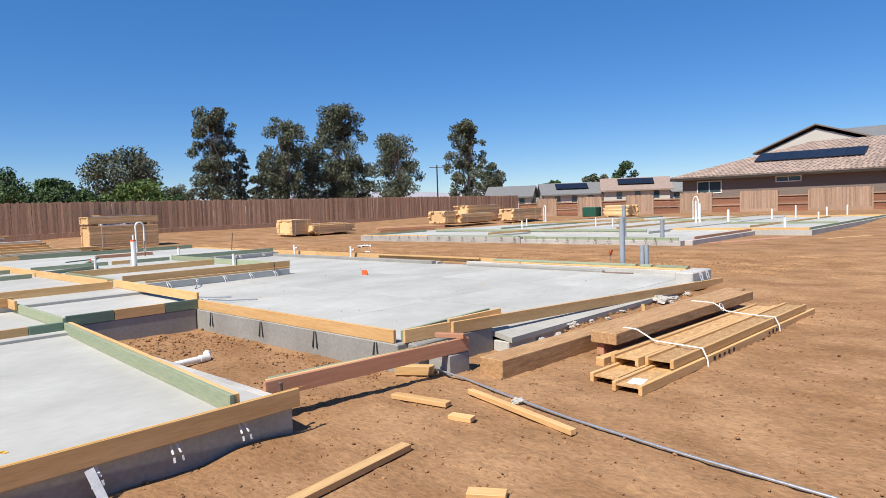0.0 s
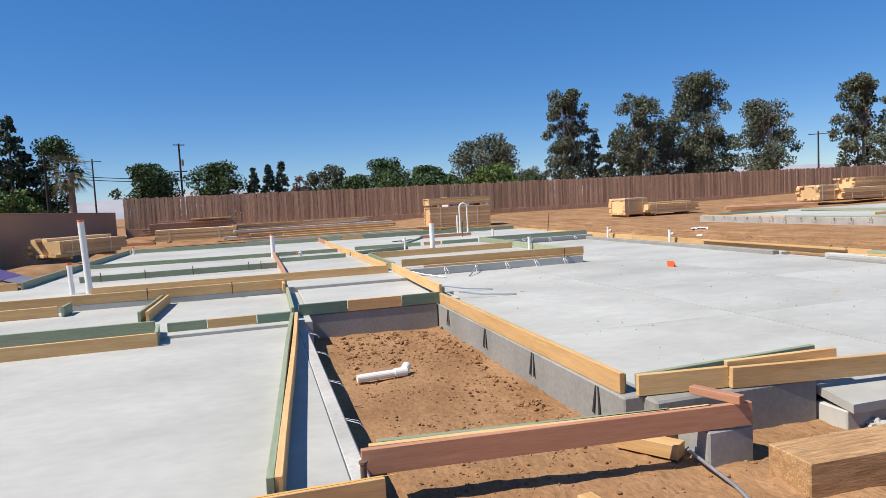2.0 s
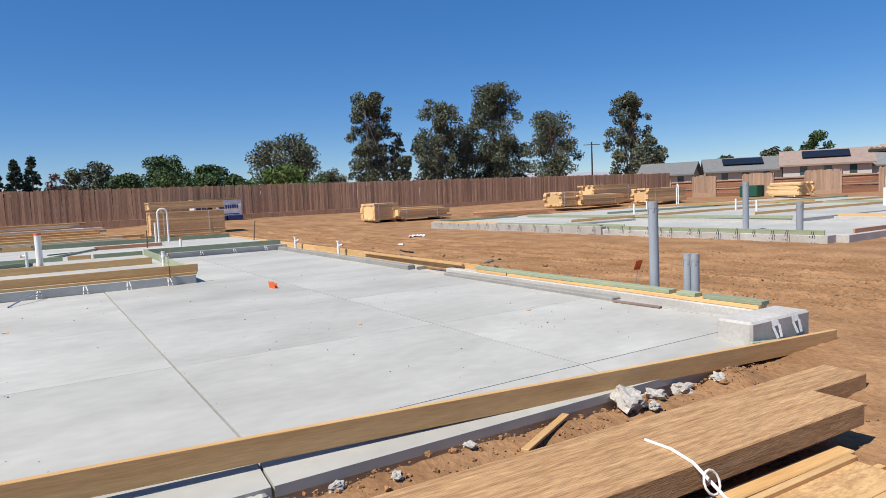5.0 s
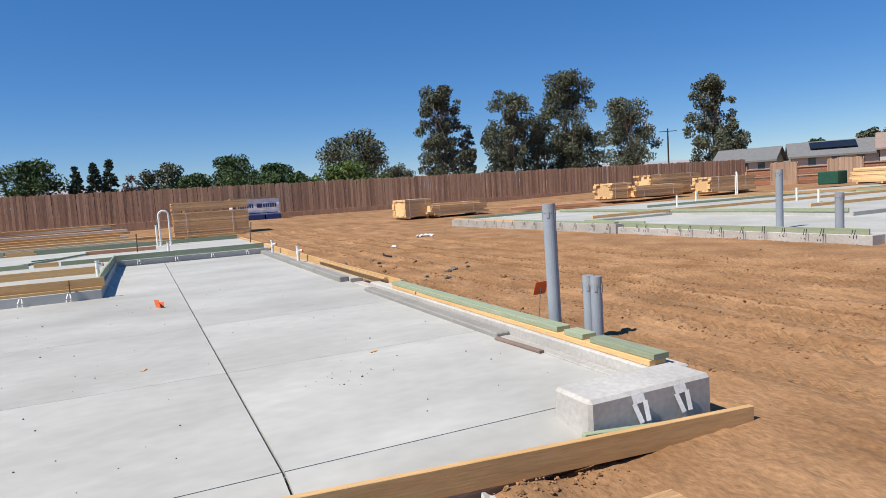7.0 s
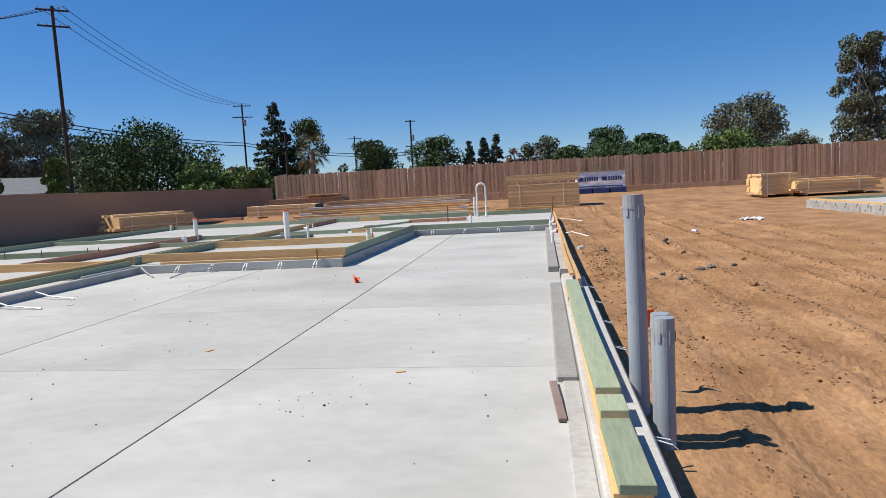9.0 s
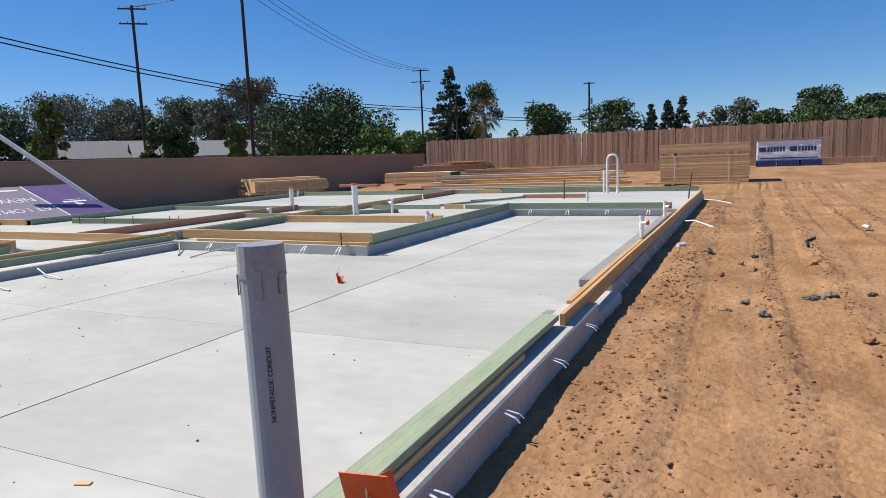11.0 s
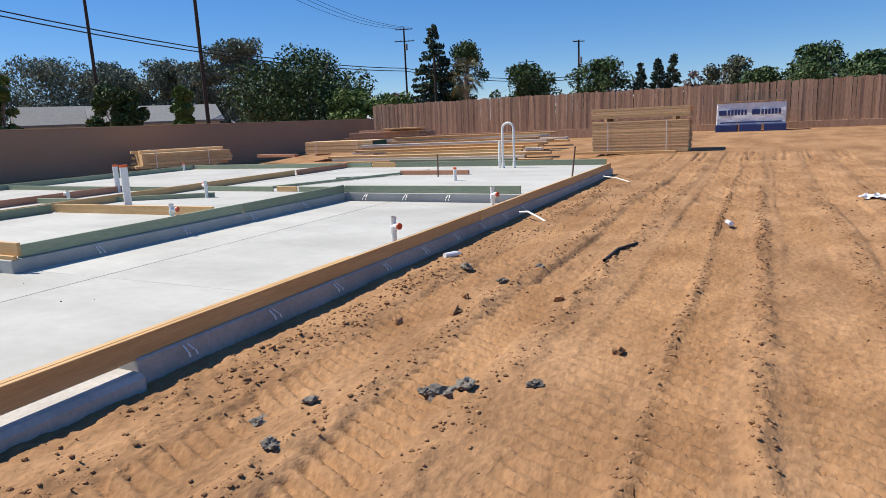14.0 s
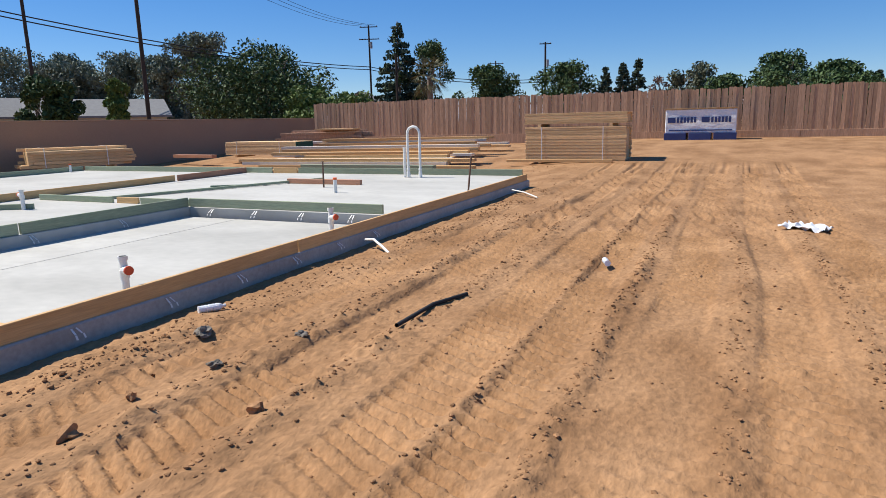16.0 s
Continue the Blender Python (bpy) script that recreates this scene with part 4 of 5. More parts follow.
# ---- boundary fence and wall ----
def picket_run(name, x0, y0, x1, y1, z0, height, material, label, step_w=0.145):
    """Upright pickets side by side, each a little different, with rails, posts and a kickboard."""
    o = holder(name, label, "fence", kind="structure")
    d = Vector((x1 - x0, y1 - y0))
    n = int(d.length / step_w)
    u = d.normalized()
    nrm = Vector((u.y, -u.x))
    kinds = []
    for h in (height - 0.03, height - 0.012, height, height + 0.02, height + 0.035):
        V = []
        for t in (0, 0.02):
            for e, z in ((-1, 0), (1, 0), (1, h - 0.25), (0.6, h - 0.22), (-0.6, h - 0.22), (-1, h - 0.25)):
                V.append((e * step_w * 0.48, -t, z))
        Fc = [(0, 1, 2, 3, 4, 5), (11, 10, 9, 8, 7, 6)] + [(k, k + 6, (k + 1) % 6 + 6, (k + 1) % 6) for k in range(6)]
        kinds.append(grid_mesh("picket", V, [f[::-1] for f in Fc], material))
    ang = math.degrees(math.atan2(d.y, d.x))
    for i in range(n):
        c = Vector((x0, y0)) + u * (i + 0.5) * step_w + nrm * random.uniform(-0.008, 0.008)
        p = new("picket", random.choice(kinds))
        p.parent = o
        p.matrix_basis = pose(c.x, c.y, z0(c.x, c.y) + 0.24, 0, random.uniform(-0.7, 0.7), ang)
    k = max(2, int(d.length / 2.4))
    for i in range(k + 1):
        c = Vector((x0, y0)) + u * d.length * i / k - nrm * 0.06
        bm = bmesh.new()
        add_box(bm, (0.09, 0.09, height), pose(0, 0, height / 2))
        part("post", bm, material, o, m=pose(c.x, c.y, z0(c.x, c.y)))
    for zz in (0.5, height - 0.35):
        bm = bmesh.new()
        add_box(bm, (d.length, 0.04, 0.09))
        c = Vector(((x0 + x1) / 2, (y0 + y1) / 2)) - nrm * 0.03
        part("rail", bm, material, o, m=pose(c.x, c.y, z0(c.x, c.y) + zz, 0, 0, math.degrees(math.atan2(d.y, d.x))))
    bm = bmesh.new()
    kn = max(1, int(d.length / 4.8))
    for i in range(kn):
        add_box(bm, (d.length / kn - 0.02, 0.04, 0.5), pose(-d.length / 2 + (i + 0.5) * d.length / kn, random.uniform(-0.004, 0.004), 0), 0.004)
    c = Vector(((x0 + x1) / 2, (y0 + y1) / 2)) + nrm * 0.015
    part("kickboard", bm, M["fence"] if material is M["fence"] else material, o, "horizontal kickboard", m=pose(c.x, c.y, z0(c.x, c.y) + 0.05, 0, 0, math.degrees(math.atan2(d.y, d.x))))
    return o


picket_run("fence_back", -17.3, 37.3, 45.1, 37.3, lambda x, y: 0.5, 2.08, M["fence"], "weathered red-brown cedar picket fence with kickboard")
fx = 45.2
spans = [(37.2, 34.8, 0), (34.8, 32.4, 1), (32.4, 29.8, 0), (29.8, 27.1, 1), (27.1, 24.5, 0), (24.5, 21.8, 1), (21.8, 19.2, 0), (19.2, 16.4, 1), (16.4, 14.0, 0), (14.0, 11.1, 1), (11.1, 8.8, 0), (8.8, 4.5, 1), (4.5, -2.0, 0), (-2.0, -9.0, 1)]
for a, b, full in spans:
    if full:
        picket_run("fence_east", fx, a, fx, b, lambda x, y: 0.28, 1.8, M["fencenew"], "pale new cedar picket fence panel")
    else:
        o = holder("fence_east_gap", "unfinished fence panel with red-brown horizontal boards", "fence", kind="structure")
        for k in range(5):
            bm = bmesh.new()
            add_box(bm, (0.03, a - b - 0.1, 0.27), pose(0, 0, 0), 0.004)
            part("board", bm, M["fencered"], o, m=pose(fx + 0.05, (a + b) / 2, 0.42 + k * 0.28))
        for zz in (0.95, 1.62):
            bm = bmesh.new()
            add_box(bm, (0.05, a - b, 0.09))
            part("rail", bm, M["fencenew"], o, m=pose(fx - 0.02, (a + b) / 2, zz))
        for yy in (a, b):
            bm = bmesh.new()
            add_box(bm, (0.1, 0.1, 1.7))
            part("post", bm, M["fencenew"], o, m=pose(fx, yy, 1.1))
bm = bmesh.new()
add_box(bm, (0.2, 66, 2.4), pose(0, 0, 0), 0.02)
wall_left = thing("wall_west", bm, M["wall"], "long tan stucco garden wall", "wall", pose(-18.1, 5.4, 0.62), kind="structure")
bm = bmesh.new()
add_box(bm, (0.24, 66, 0.04), pose(0, 0, 0), 0.01)
part("cap", bm, M["wall"], wall_left, m=pose(0, 0, 1.21))


# ---- lumber on the site ----
def lumber_stack(name, x, y, z, length, depth, rows, cols, turn, label, material, thick=0.04, jag=0.01, straps=True, over=0, gap=0.004):
    """Boards piled in layers on bearers, each a board of its own in the pile."""
    o = holder(name, label, "lumber stack", pose(x, y, z, 0, 0, turn))
    bw = depth / cols
    bm = bmesh.new()
    add_box(bm, (length, bw - 0.004, thick - gap), Matrix(), 0.002)
    plank = finish(bm, "board", material)
    for r in range(rows):
        for c in range(cols):
            if 0 < r < rows - 1 and 0 < c < cols - 1:
                continue
            if r == rows - 1 and over and random.random() < over:
                continue
            q = new("board", plank)
            q.parent = o
            q.matrix_basis = pose(random.uniform(-jag, jag) * 2, -depth / 2 + (c + 0.5) * bw + random.uniform(-jag, jag) * 0.3, 0.09 + (r + 0.5) * thick)
    bm = bmesh.new()
    add_box(bm, (length - 0.1, depth - 0.1, (rows - 2) * thick), pose(0, 0, 0.09 + rows * thick / 2))
    part("core", bm, material, o)
    for s in (-0.35, 0.35):
        bm = bmesh.new()
        add_box(bm, (0.09, depth, 0.088), pose(0, 0, 0), 0.003)
        part("bearer", bm, M["stack"], o, m=pose(s * length, 0, 0.044))
    if straps:
        for s in (-0.33, 0.28):
            bm = bmesh.new()
            h = rows * thick
            add_box(bm, (0.025, 0.004, h), pose(0, -depth / 2 - 0.012, 0.09 + h / 2))
            add_box(bm, (0.025, depth + 0.02, 0.004), pose(0, 0, 0.094 + h))
            part("strap", bm, M["rope"], o, m=pose(s * length, 0, 0))
    return o


lumber_stack("lumber_stack", -0.33, 27.2, 0.1, 3.12, 1.15, 22, 8, 0, "tall strapped stack of fresh sawn boards", M["stack"], 0.047)
lumber_stack("lumber_stack", -0.33, 27.2, 1.226, 3.16, 1.15, 8, 8, 0, "strapped upper bundle of fresh sawn boards", M["stack"], 0.042, straps=False)
board(-2.4, 26.3, 0.9, 26.25, 0.16, "pine", w=0.12, h=0.08, where="lying in front of the stack")
lumber_stack("lumber_stack", -12.6, 27.3, 0.28, 3.4, 1.1, 12, 8, 0, "low stack of treated boards, ends painted dark green", M["stack"], 0.042)
bm = bmesh.new()
add_box(bm, (0.01, 1.1, 0.5), pose(0, 0, 0))
thing("end_cover", bm, M["tarp"], "dark green end paint sheet on the stack", "cover", pose(-10.88, 27.3, 0.6))
lumber_stack("timber_stack", -16.1, 21.6, 0.22, 3.0, 1.35, 6, 7, 62, "loose stack of short timbers on a pallet", M["stack"], 0.105, 0.12, True, 0.4, 0.01)
for i, (x0, x1, y, z, n) in enumerate(((-11.0, -2.3, 23.3, 0.16, 3), (-10.4, -2.9, 24.6, 0.2, 4), (-11.5, -3.4, 26.2, 0.25, 5), (-9.0, -2.0, 21.5, 0.16, 1), (-12.5, -3.8, 29.0, 0.35, 6), (-13.5, -3.0, 31.5, 0.42, 2))):
    for k in range(n):
        board(x0 + random.uniform(0, 1.5), y + random.uniform(-0.1, 0.1), x1 - random.uniform(0, 1.2), y + 0.25 * k + random.uniform(-0.1, 0.1), z + 0.09 * k, ("pine", "pale", "pine")[k % 3],
              w=0.3, h=0.09, where="in a long row on dirt")
board(-7.6, 22.6, -3.2, 22.5, 0.16, "green", w=0.2, h=0.16, where="long grey-green beam on dirt")
board(-16.5, 26.3, -14.2, 26.0, 0.3, "fir", w=0.25, h=0.12, where="loose timbers on dirt")
lumber_stack("timber_stack", -13.4, 32.2, 0.42, 3.8, 1.2, 6, 5, 6, "untidy pile of dark offcuts and timbers", M["fence"], 0.12, 0.25, False, 0.5, 0.02)
board(-13.2, 31.7, -11.3, 31.9, 1.22, "pine", w=0.9, h=0.06, where="sheet on top of the timber pile")
lumber_stack("lumber_stack", 9.2, 26.9, 0.2, 1.5, 1.3, 9, 6, 8, "stack of pale timber ends with strap", M["stack"], 0.095, 0.02)
lumber_stack("lumber_stack", 11.3, 26.6, 0.2, 3.2, 1.2, 6, 6, 4, "stack of printed boards beside timber", M["stack"], 0.095, 0.12, True, 0.5)
for k in range(7):
    board(13.5 + k * 0.5, 24.6 + 0.5 * k, 18.0 + k * 0.35, 23.2 + 0.55 * k, 0.3, "pine" if k % 3 else "fir", w=0.25, h=0.12, where="in loose rows on dirt")
lumber_stack("lumber_stack", 21.6, 26.6, 0.35, 1.4, 1.6, 9, 6, 0, "stack of short pale timber ends", M["stack"], 0.095, 0.05)
lumber_stack("lumber_stack", 24.0, 26.0, 0.35, 3.6, 1.3, 7, 6, 0, "stack of boards near the fence", M["stack"], 0.09, 0.08, True, 0.3)
lumber_stack("lumber_stack", 27.0, 27.8, 0.35, 4.0, 1.5, 11, 6, 0, "taller stack of boards near the fence", M["stack"], 0.11, 0.1, True, 0.3)
lumber_stack("lumber_stack", 28.2, 24.6, 0.35, 3.6, 1.4, 9, 6, 0, "strapped stack of printed boards", M["stack"], 0.095, 0.05)
lumber_stack("lumber_stack", 33.6, 19.0, 0.4, 2.2, 1.3, 8, 6, 80, "stack of boards by the pale fence", M["stack"], 0.1, 0.08)
bm = bmesh.new()
add_box(bm, (0.9, 1.2, 0.75), pose(0, 0, 0.375), 0.05)
thing("site_bin", bm, M["tarp"], "dark green plastic site bin", "bin", pose(33.0, 21.2, 0.45))


# wrapped sheet pack by the fence
pack = holder("sheet_pack", "stack of sheets in printed silver wrap on bearers", "sheet pack", pose(2.9, 35.8, 0.5))
bm = bmesh.new()
add_box(bm, (2.7, 1.25, 0.96), pose(0, 0, 0.75), 0.03)
bmesh.ops.subdivide_edges(bm, edges=bm.edges[:], cuts=6, use_grid_fill=True)
for v in bm.verts:
    v.co += Vector((0, 0.03 * noise.noise(v.co * 3), 0.015 * noise.noise(v.co * 4)))
part("wrap", bm, M["wrap"], pack, "wrinkled silver plastic wrap")
bm = bmesh.new()
add_box(bm, (2.76, 1.3, 0.05), pose(0, 0, 1.245), 0.004)
part("top_sheet", bm, M["osb"], pack, "strand board top sheet")
for sx in (-0.68, 0.62):
    for x, w in ((-0.42, 0.3), (-0.17, 0.09), (-0.04, 0.09), (0.09, 0.09), (0.22, 0.09), (0.35, 0.09), (0.48, 0.09)):
        bm = bmesh.new()
        add_box(bm, (w, 0.01, 0.22))
        part("printed_bar", bm, M["navy"], pack, m=pose(sx + x, -0.668, 0.8))
bm = bmesh.new()
add_box(bm, (2.4, 0.01, 0.05), pose(0, 0, 0))
part("printed_line", bm, M["navy"], pack, m=pose(0, -0.668, 0.38))
for sx in (-0.95, 0, 0.95):
    bm = bmesh.new()
    add_box(bm, (0.85, 1.5, 0.28), pose(0, 0, 0), 0.006)
    part("bearer", bm, M["navy"], pack, "dark blue wrapped bearer", m=pose(sx, 0, 0.13))

# ---- fallen sign by the wall ----
fallen = holder("estate_sign", "fallen purple and mauve sign board, upside down", "sign")
up_v = (Vector((-17.35, 13.35, 1.1)) - Vector((-15.25, 13.0, 0.28)))
slope = math.hypot(up_v.x, up_v.z)
ax_x, ax_y = Vector((0, 1, 0)), Vector((up_v.x, 0, up_v.z)).normalized()
ax_z = ax_x.cross(ax_y)
sm = Matrix((ax_x, ax_y, ax_z)).transposed().to_4x4()
sm.translation = Vector((-16.3, 13.15, 0.70))
fallen.matrix_basis = sm
bm = bmesh.new()
add_box(bm, (1.45, slope, 0.03), pose(-0.72, 0, 0), 0.004)
part("purple_panel", bm, M["purple"], fallen, "purple printed panel")
bm = bmesh.new()
add_box(bm, (5.0, slope, 0.03), pose(-3.99, 0, 0), 0.004)
part("mauve_panel", bm, M["greysign"], fallen, "mauve printed panel")
bm = bmesh.new()
add_box(bm, (0.05, slope, 0.034), pose(-1.467, 0, 0))
part("divider", bm, M["white"], fallen, "white dividing stripe")
bm = bmesh.new()
bmesh.ops.create_cone(bm, cap_ends=True, segments=32, radius1=0.62, radius2=0.62, depth=0.03, matrix=pose(-0.55, -slope / 2 - 0.02, -0.004))
part("round_tab", bm, M["greysign"], fallen, "mauve half-round end")
bm = bmesh.new()
add_box(bm, (0.7, 0.09, 0.004), pose(-0.72, -0.18, 0.018))
add_box(bm, (0.5, 0.03, 0.004), pose(-0.72, -0.05, 0.018))
bmesh.ops.create_cone(bm, cap_ends=True, segments=3, radius1=0.16, radius2=0.16, depth=0.004, matrix=pose(-0.72, -0.38, 0.018, 0, 0, 30))
add_box(bm, (1.3, 0.1, 0.004), pose(-2.35, 0.85, 0.018))
part("emblem", bm, M["white"], fallen, "white emblem and bars")
for body, x, y, size in (("NEW HOMES", -1.65, 0.28, 0.42), ("AT LOMA VISTA", -1.62, -0.42, 0.36)):
    cu = bpy.data.curves.new("lettering", "FONT")
    cu.body, cu.size, cu.extrude = body, size, 0.002
    cu.materials.append(M["white"])
    tx = new("lettering", cu)
    tx.parent = fallen
    tx.matrix_basis = pose(x, y, 0.018, 0, 0, 180)
bm = bmesh.new()
add_box(bm, (0.11, 0.11, 3.4), Matrix(), 0.006)
a, b = Vector((-15.9, 12.75, 0.75)), Vector((-17.55, 11.2, 2.7))
thing("sign_post", bm, M["white"], "white painted sign post leaning over the wall", "post", Matrix.Translation((a + b) / 2) @ (b - a).to_track_quat("Z", "Y").to_matrix().to_4x4())

# ---- neighbouring foundation ----
S2 = 0.36
block("neighbour_slab", 7.8, 12.0, 12.2, 19.0, -0.2, S2 - 0.05, M["slab"], "pale concrete slab of the next house", "slab")
block("neighbour_slab", 8.3, 14.0, 3.4, 12.2, -0.2, S2 - 0.12, M["slab"], "pale concrete garage slab of the next house", "slab")
block("neighbour_slab", 12.0, 34.0, 6.5, 19.5, -0.2, S2 - 0.02, M["slab"], "pale concrete slab of the next house", "slab")
block("neighbour_slab", 14.0, 30.0, 1.2, 6.5, -0.2, S2 - 0.06, M["slab"], "pale concrete slab of the next house", "slab")
s2 = block("neighbour_stem", 7.6, 7.82, 9.6, 19.0, -0.2, S2 - 0.02, M["palestem"], "grey concrete stem wall with straps", "stem wall")
s3 = block("neighbour_stem", 7.66, 8.4, 3.4, 9.6, -0.2, S2 - 0.1, M["palestem"], "grey concrete stem wall with straps", "stem wall")
s4 = block("neighbour_stem", 8.0, 14.1, 3.15, 3.42, -0.2, S2 - 0.1, M["palestem"], "grey concrete stem wall with straps", "stem wall")
for i in range(14):
    for s_ob, x, y, t in ((s2, 7.6, 9.9 + i * 0.64, -90), (s3, 7.66, 3.7 + i * 0.43, -90)):
        p = strap(s_ob, x - 0.004, y + random.uniform(-0.1, 0.1), S2 - random.uniform(0.05, 0.09), t, M["black"], random.uniform(0.08, 0.15), random.uniform(66, 80))
board(7.72, 9.7, 7.72, 14.5, S2 - 0.02, "green", w=0.14, h=0.04)
board(7.72, 14.55, 7.72, 18.9, S2 - 0.02, "pine", w=0.14, h=0.04)
board(7.75, 3.5, 7.75, 9.5, S2 - 0.1, "green", h=0.10)
board(8.5, 3.3, 14.0, 3.3, S2 - 0.1, "fir", h=0.09)
board(7.9, 18.9, 12.0, 18.9, S2 - 0.05, "green", h=0.09)
board(8.45, 9.5, 8.5, 12.0, S2 - 0.1, "green", h=0.09)
board(12.0, 6.6, 12.0, 18.2, S2 - 0.02, "green", h=0.09)
board(9.0, 12.3, 33.5, 12.0, S2 - 0.02, "pine", h=0.09)
board(14.0, 9.0, 33.0, 8.8, S2 - 0.02, "pine", h=0.09)
board(14.0, 15.5, 33.0, 15.4, S2 - 0.02, "green", h=0.09)
board(14.1, 1.3, 29.8, 1.3, S2 - 0.06, "green", h=0.09)
board(14.05, 1.3, 14.05, 6.4, S2 - 0.06, "pine", h=0.09)
board(29.9, 1.3, 29.9, 6.4, S2 - 0.06, "pine", h=0.09)
board(16.0, 4.0, 29.0, 3.8, S2 - 0.06, "pine", h=0.09)
board(17.0, 17.0, 26.0, 13.5, S2 + 0.1, "pine", w=0.12, h=0.1, z1=S2, where="leaning over other boards")
board(20.0, 1.6, 20.2, 6.4, S2 - 0.06, "green", h=0.09)
board(24.0, 7.0, 24.2, 18.0, S2 - 0.02, "green", h=0.09)
board(9.2, 3.0, 13.0, 1.6, 0.05, "fir", w=0.5, h=0.06, where="form board lying on dirt")
board(12.0, 0.2, 14.0, -0.6, 0.05, "pine", w=0.2, h=0.07, where="plank lying on dirt")
conduit(8.6, 5.8, 0.1, 1.42, 0.07)
conduit(7.9, 4.1, 0.1, 0.95, 0.07)
for x, y, top, r in ((20.5, 8.0, 1.25, 0.08), (21.5, 8.2, 1.7, 0.08), (23.0, 9.0, 1.9, 0.07), (22.2, 7.0, 1.2, 0.09), (16.5, 10.5, 0.9, 0.05), (17.5, 12.0, 0.95, 0.05), (26.0, 6.0, 1.1, 0.06), (27.5, 5.2, 1.3, 0.06), (29.0, 4.0, 1.1, 0.06), (30.0, 3.2, 1.2, 0.06), (31.0, 1.0, 1.0, 0.06), (25.0, 3.5, 0.85, 0.06), (15.5, 2.5, 0.85, 0.08), (27.0, 0.2, 1.3, 0.07), (17.0, 16.0, 0.95, 0.05), (14.5, 14.5, 0.9, 0.05)):
    riser(x, y, S2 - 0.05, 0.35 + (top - 0.35) * 0.72, r * 0.7, band=False)
loop_pipe(25.5, 10.0, S2, 1.35, 0.6, 50, False)
loop_pipe(21.0, 17.5, S2, 1.1, 0.4, 50, False)


# ---- houses ----
def roof_mesh(bm, pts, thick=0.12):
    vs = [bm.verts.new(p) for p in pts]
    f = bm.faces.new(vs)
    r = bmesh.ops.extrude_face_region(bm, geom=[f])
    bmesh.ops.translate(bm, vec=(0, 0, -thick), verts=[v for v in r["geom"] if isinstance(v, bmesh.types.BMVert)])
    bmesh.ops.recalc_face_normals(bm, faces=bm.faces[:])


def tile_rows(bm, a, b, c, d, cols, rows):
    """Barrel tiles laid over a sloping quad a-b (eave) and d-c (ridge)."""
    a, b, c, d = (Vector(v) for v in (a, b, c, d))
    nrm = (b - a).cross(d - a).normalized()
    for r in range(rows):
        t0, t1 = r / rows, (r + 1.08) / rows
        l0, r0, l1, r1 = a.lerp(d, t0), b.lerp(c, t0), a.lerp(d, min(t1, 1)), b.lerp(c, min(t1, 1))
        k = max(1, int(cols * (r0 - l0).length / (b - a).length))
        for i in range(k):
            p = [l0.lerp(r0, i / k), l0.lerp(r0, (i + 0.5) / k), l0.lerp(r0, (i + 1) / k), l1.lerp(r1, (i + 1) / k), l1.lerp(r1, (i + 0.5) / k), l1.lerp(r1, i / k)]
            vs = [bm.verts.new(q + nrm * h) for q, h in zip(p, (0.05, 0.15, 0.05, 0.02, 0.10, 0.02))]
            bm.faces.new((vs[0], vs[1], vs[4], vs[5]))
            bm.faces.new((vs[1], vs[2], vs[3], vs[4]))
            lip = [bm.verts.new(q + nrm * 0.0) for q in p[:3]]
            bm.faces.new((lip[0], lip[1], vs[1], vs[0]))
            bm.faces.new((lip[1], lip[2], vs[2], vs[1]))


def window(o, x, y, z, w, h, face="x"):
    """A framed window of two panes set in a wall that faces west."""
    bm = bmesh.new()
    for s, size, p in ((0, (0.08, w + 0.16, 0.08), (0, 0, h / 2 + 0.04)), (0, (0.08, w + 0.16, 0.08), (0, 0, -h / 2 - 0.04)), (0, (0.08, 0.08, h), (0, w / 2 + 0.04, 0)), (0, (0.08, 0.08, h), (0, -w / 2 - 0.04, 0)), (0, (0.07, 0.06, h), (0, 0, 0))):
        add_box(bm, size, Matrix.Translation(p), 0.006)
    wn = part("window", bm, M["white"], o, "white framed window", m=pose(x, y, z))
    for s in (-1, 1):
        bm = bmesh.new()
        add_box(bm, (0.02, w / 2 - 0.04, h), Matrix())
        part("pane", bm, M["glass"], wn, m=pose(0.01, s * w / 4, 0))


away = Vector((-10, -4, 1.5))
hip = holder("tiled_house", "taupe stucco house, tiled hip roof with solar panels", "house", Matrix.Translation(away) @ Matrix.Scale(1.2, 4) @ Matrix.Translation(-away))
E0 = 3.35
bm = bmesh.new()
add_box(bm, (13, 37, 1.5), pose(50, -0.2, 2.65), 0.01)
part("upper_wall", bm, M["brownwall"], hip, "taupe upper wall band")
bm = bmesh.new()
add_box(bm, (13.04, 37.04, 2.0), pose(50, -0.2, 0.9), 0.01)
part("lower_wall", bm, M["brownwall"], hip, "taupe stucco lower wall")
bm = bmesh.new()
x0, x1, y0, y1, yr, rz, xr = 42.9, 57.1, -19.5, 19.1, 9.6, 6.0, 49.5
roof_mesh(bm, [(x0, y1, E0), (x0, y0, E0), (xr, y0 + 7, rz), (xr, yr, rz)])
roof_mesh(bm, [(x0, y1, E0), (xr, yr, rz), (x1, y1, E0)])
roof_mesh(bm, [(x1, y1, E0), (xr, yr, rz), (xr, y0 + 7, rz), (x1, y0, E0)])
part("roof", bm, M["roof"], hip, "brown clay tile hip roof")
bm = bmesh.new()
tile_rows(bm, (x0, y1, E0), (x0, y0, E0), (xr, y0 + 7, rz), (xr, yr, rz), 110, 20)
tile_rows(bm, (x1, y1, E0), (x0, y1, E0), (xr, yr, rz), (xr + 0.01, yr, rz), 40, 20)
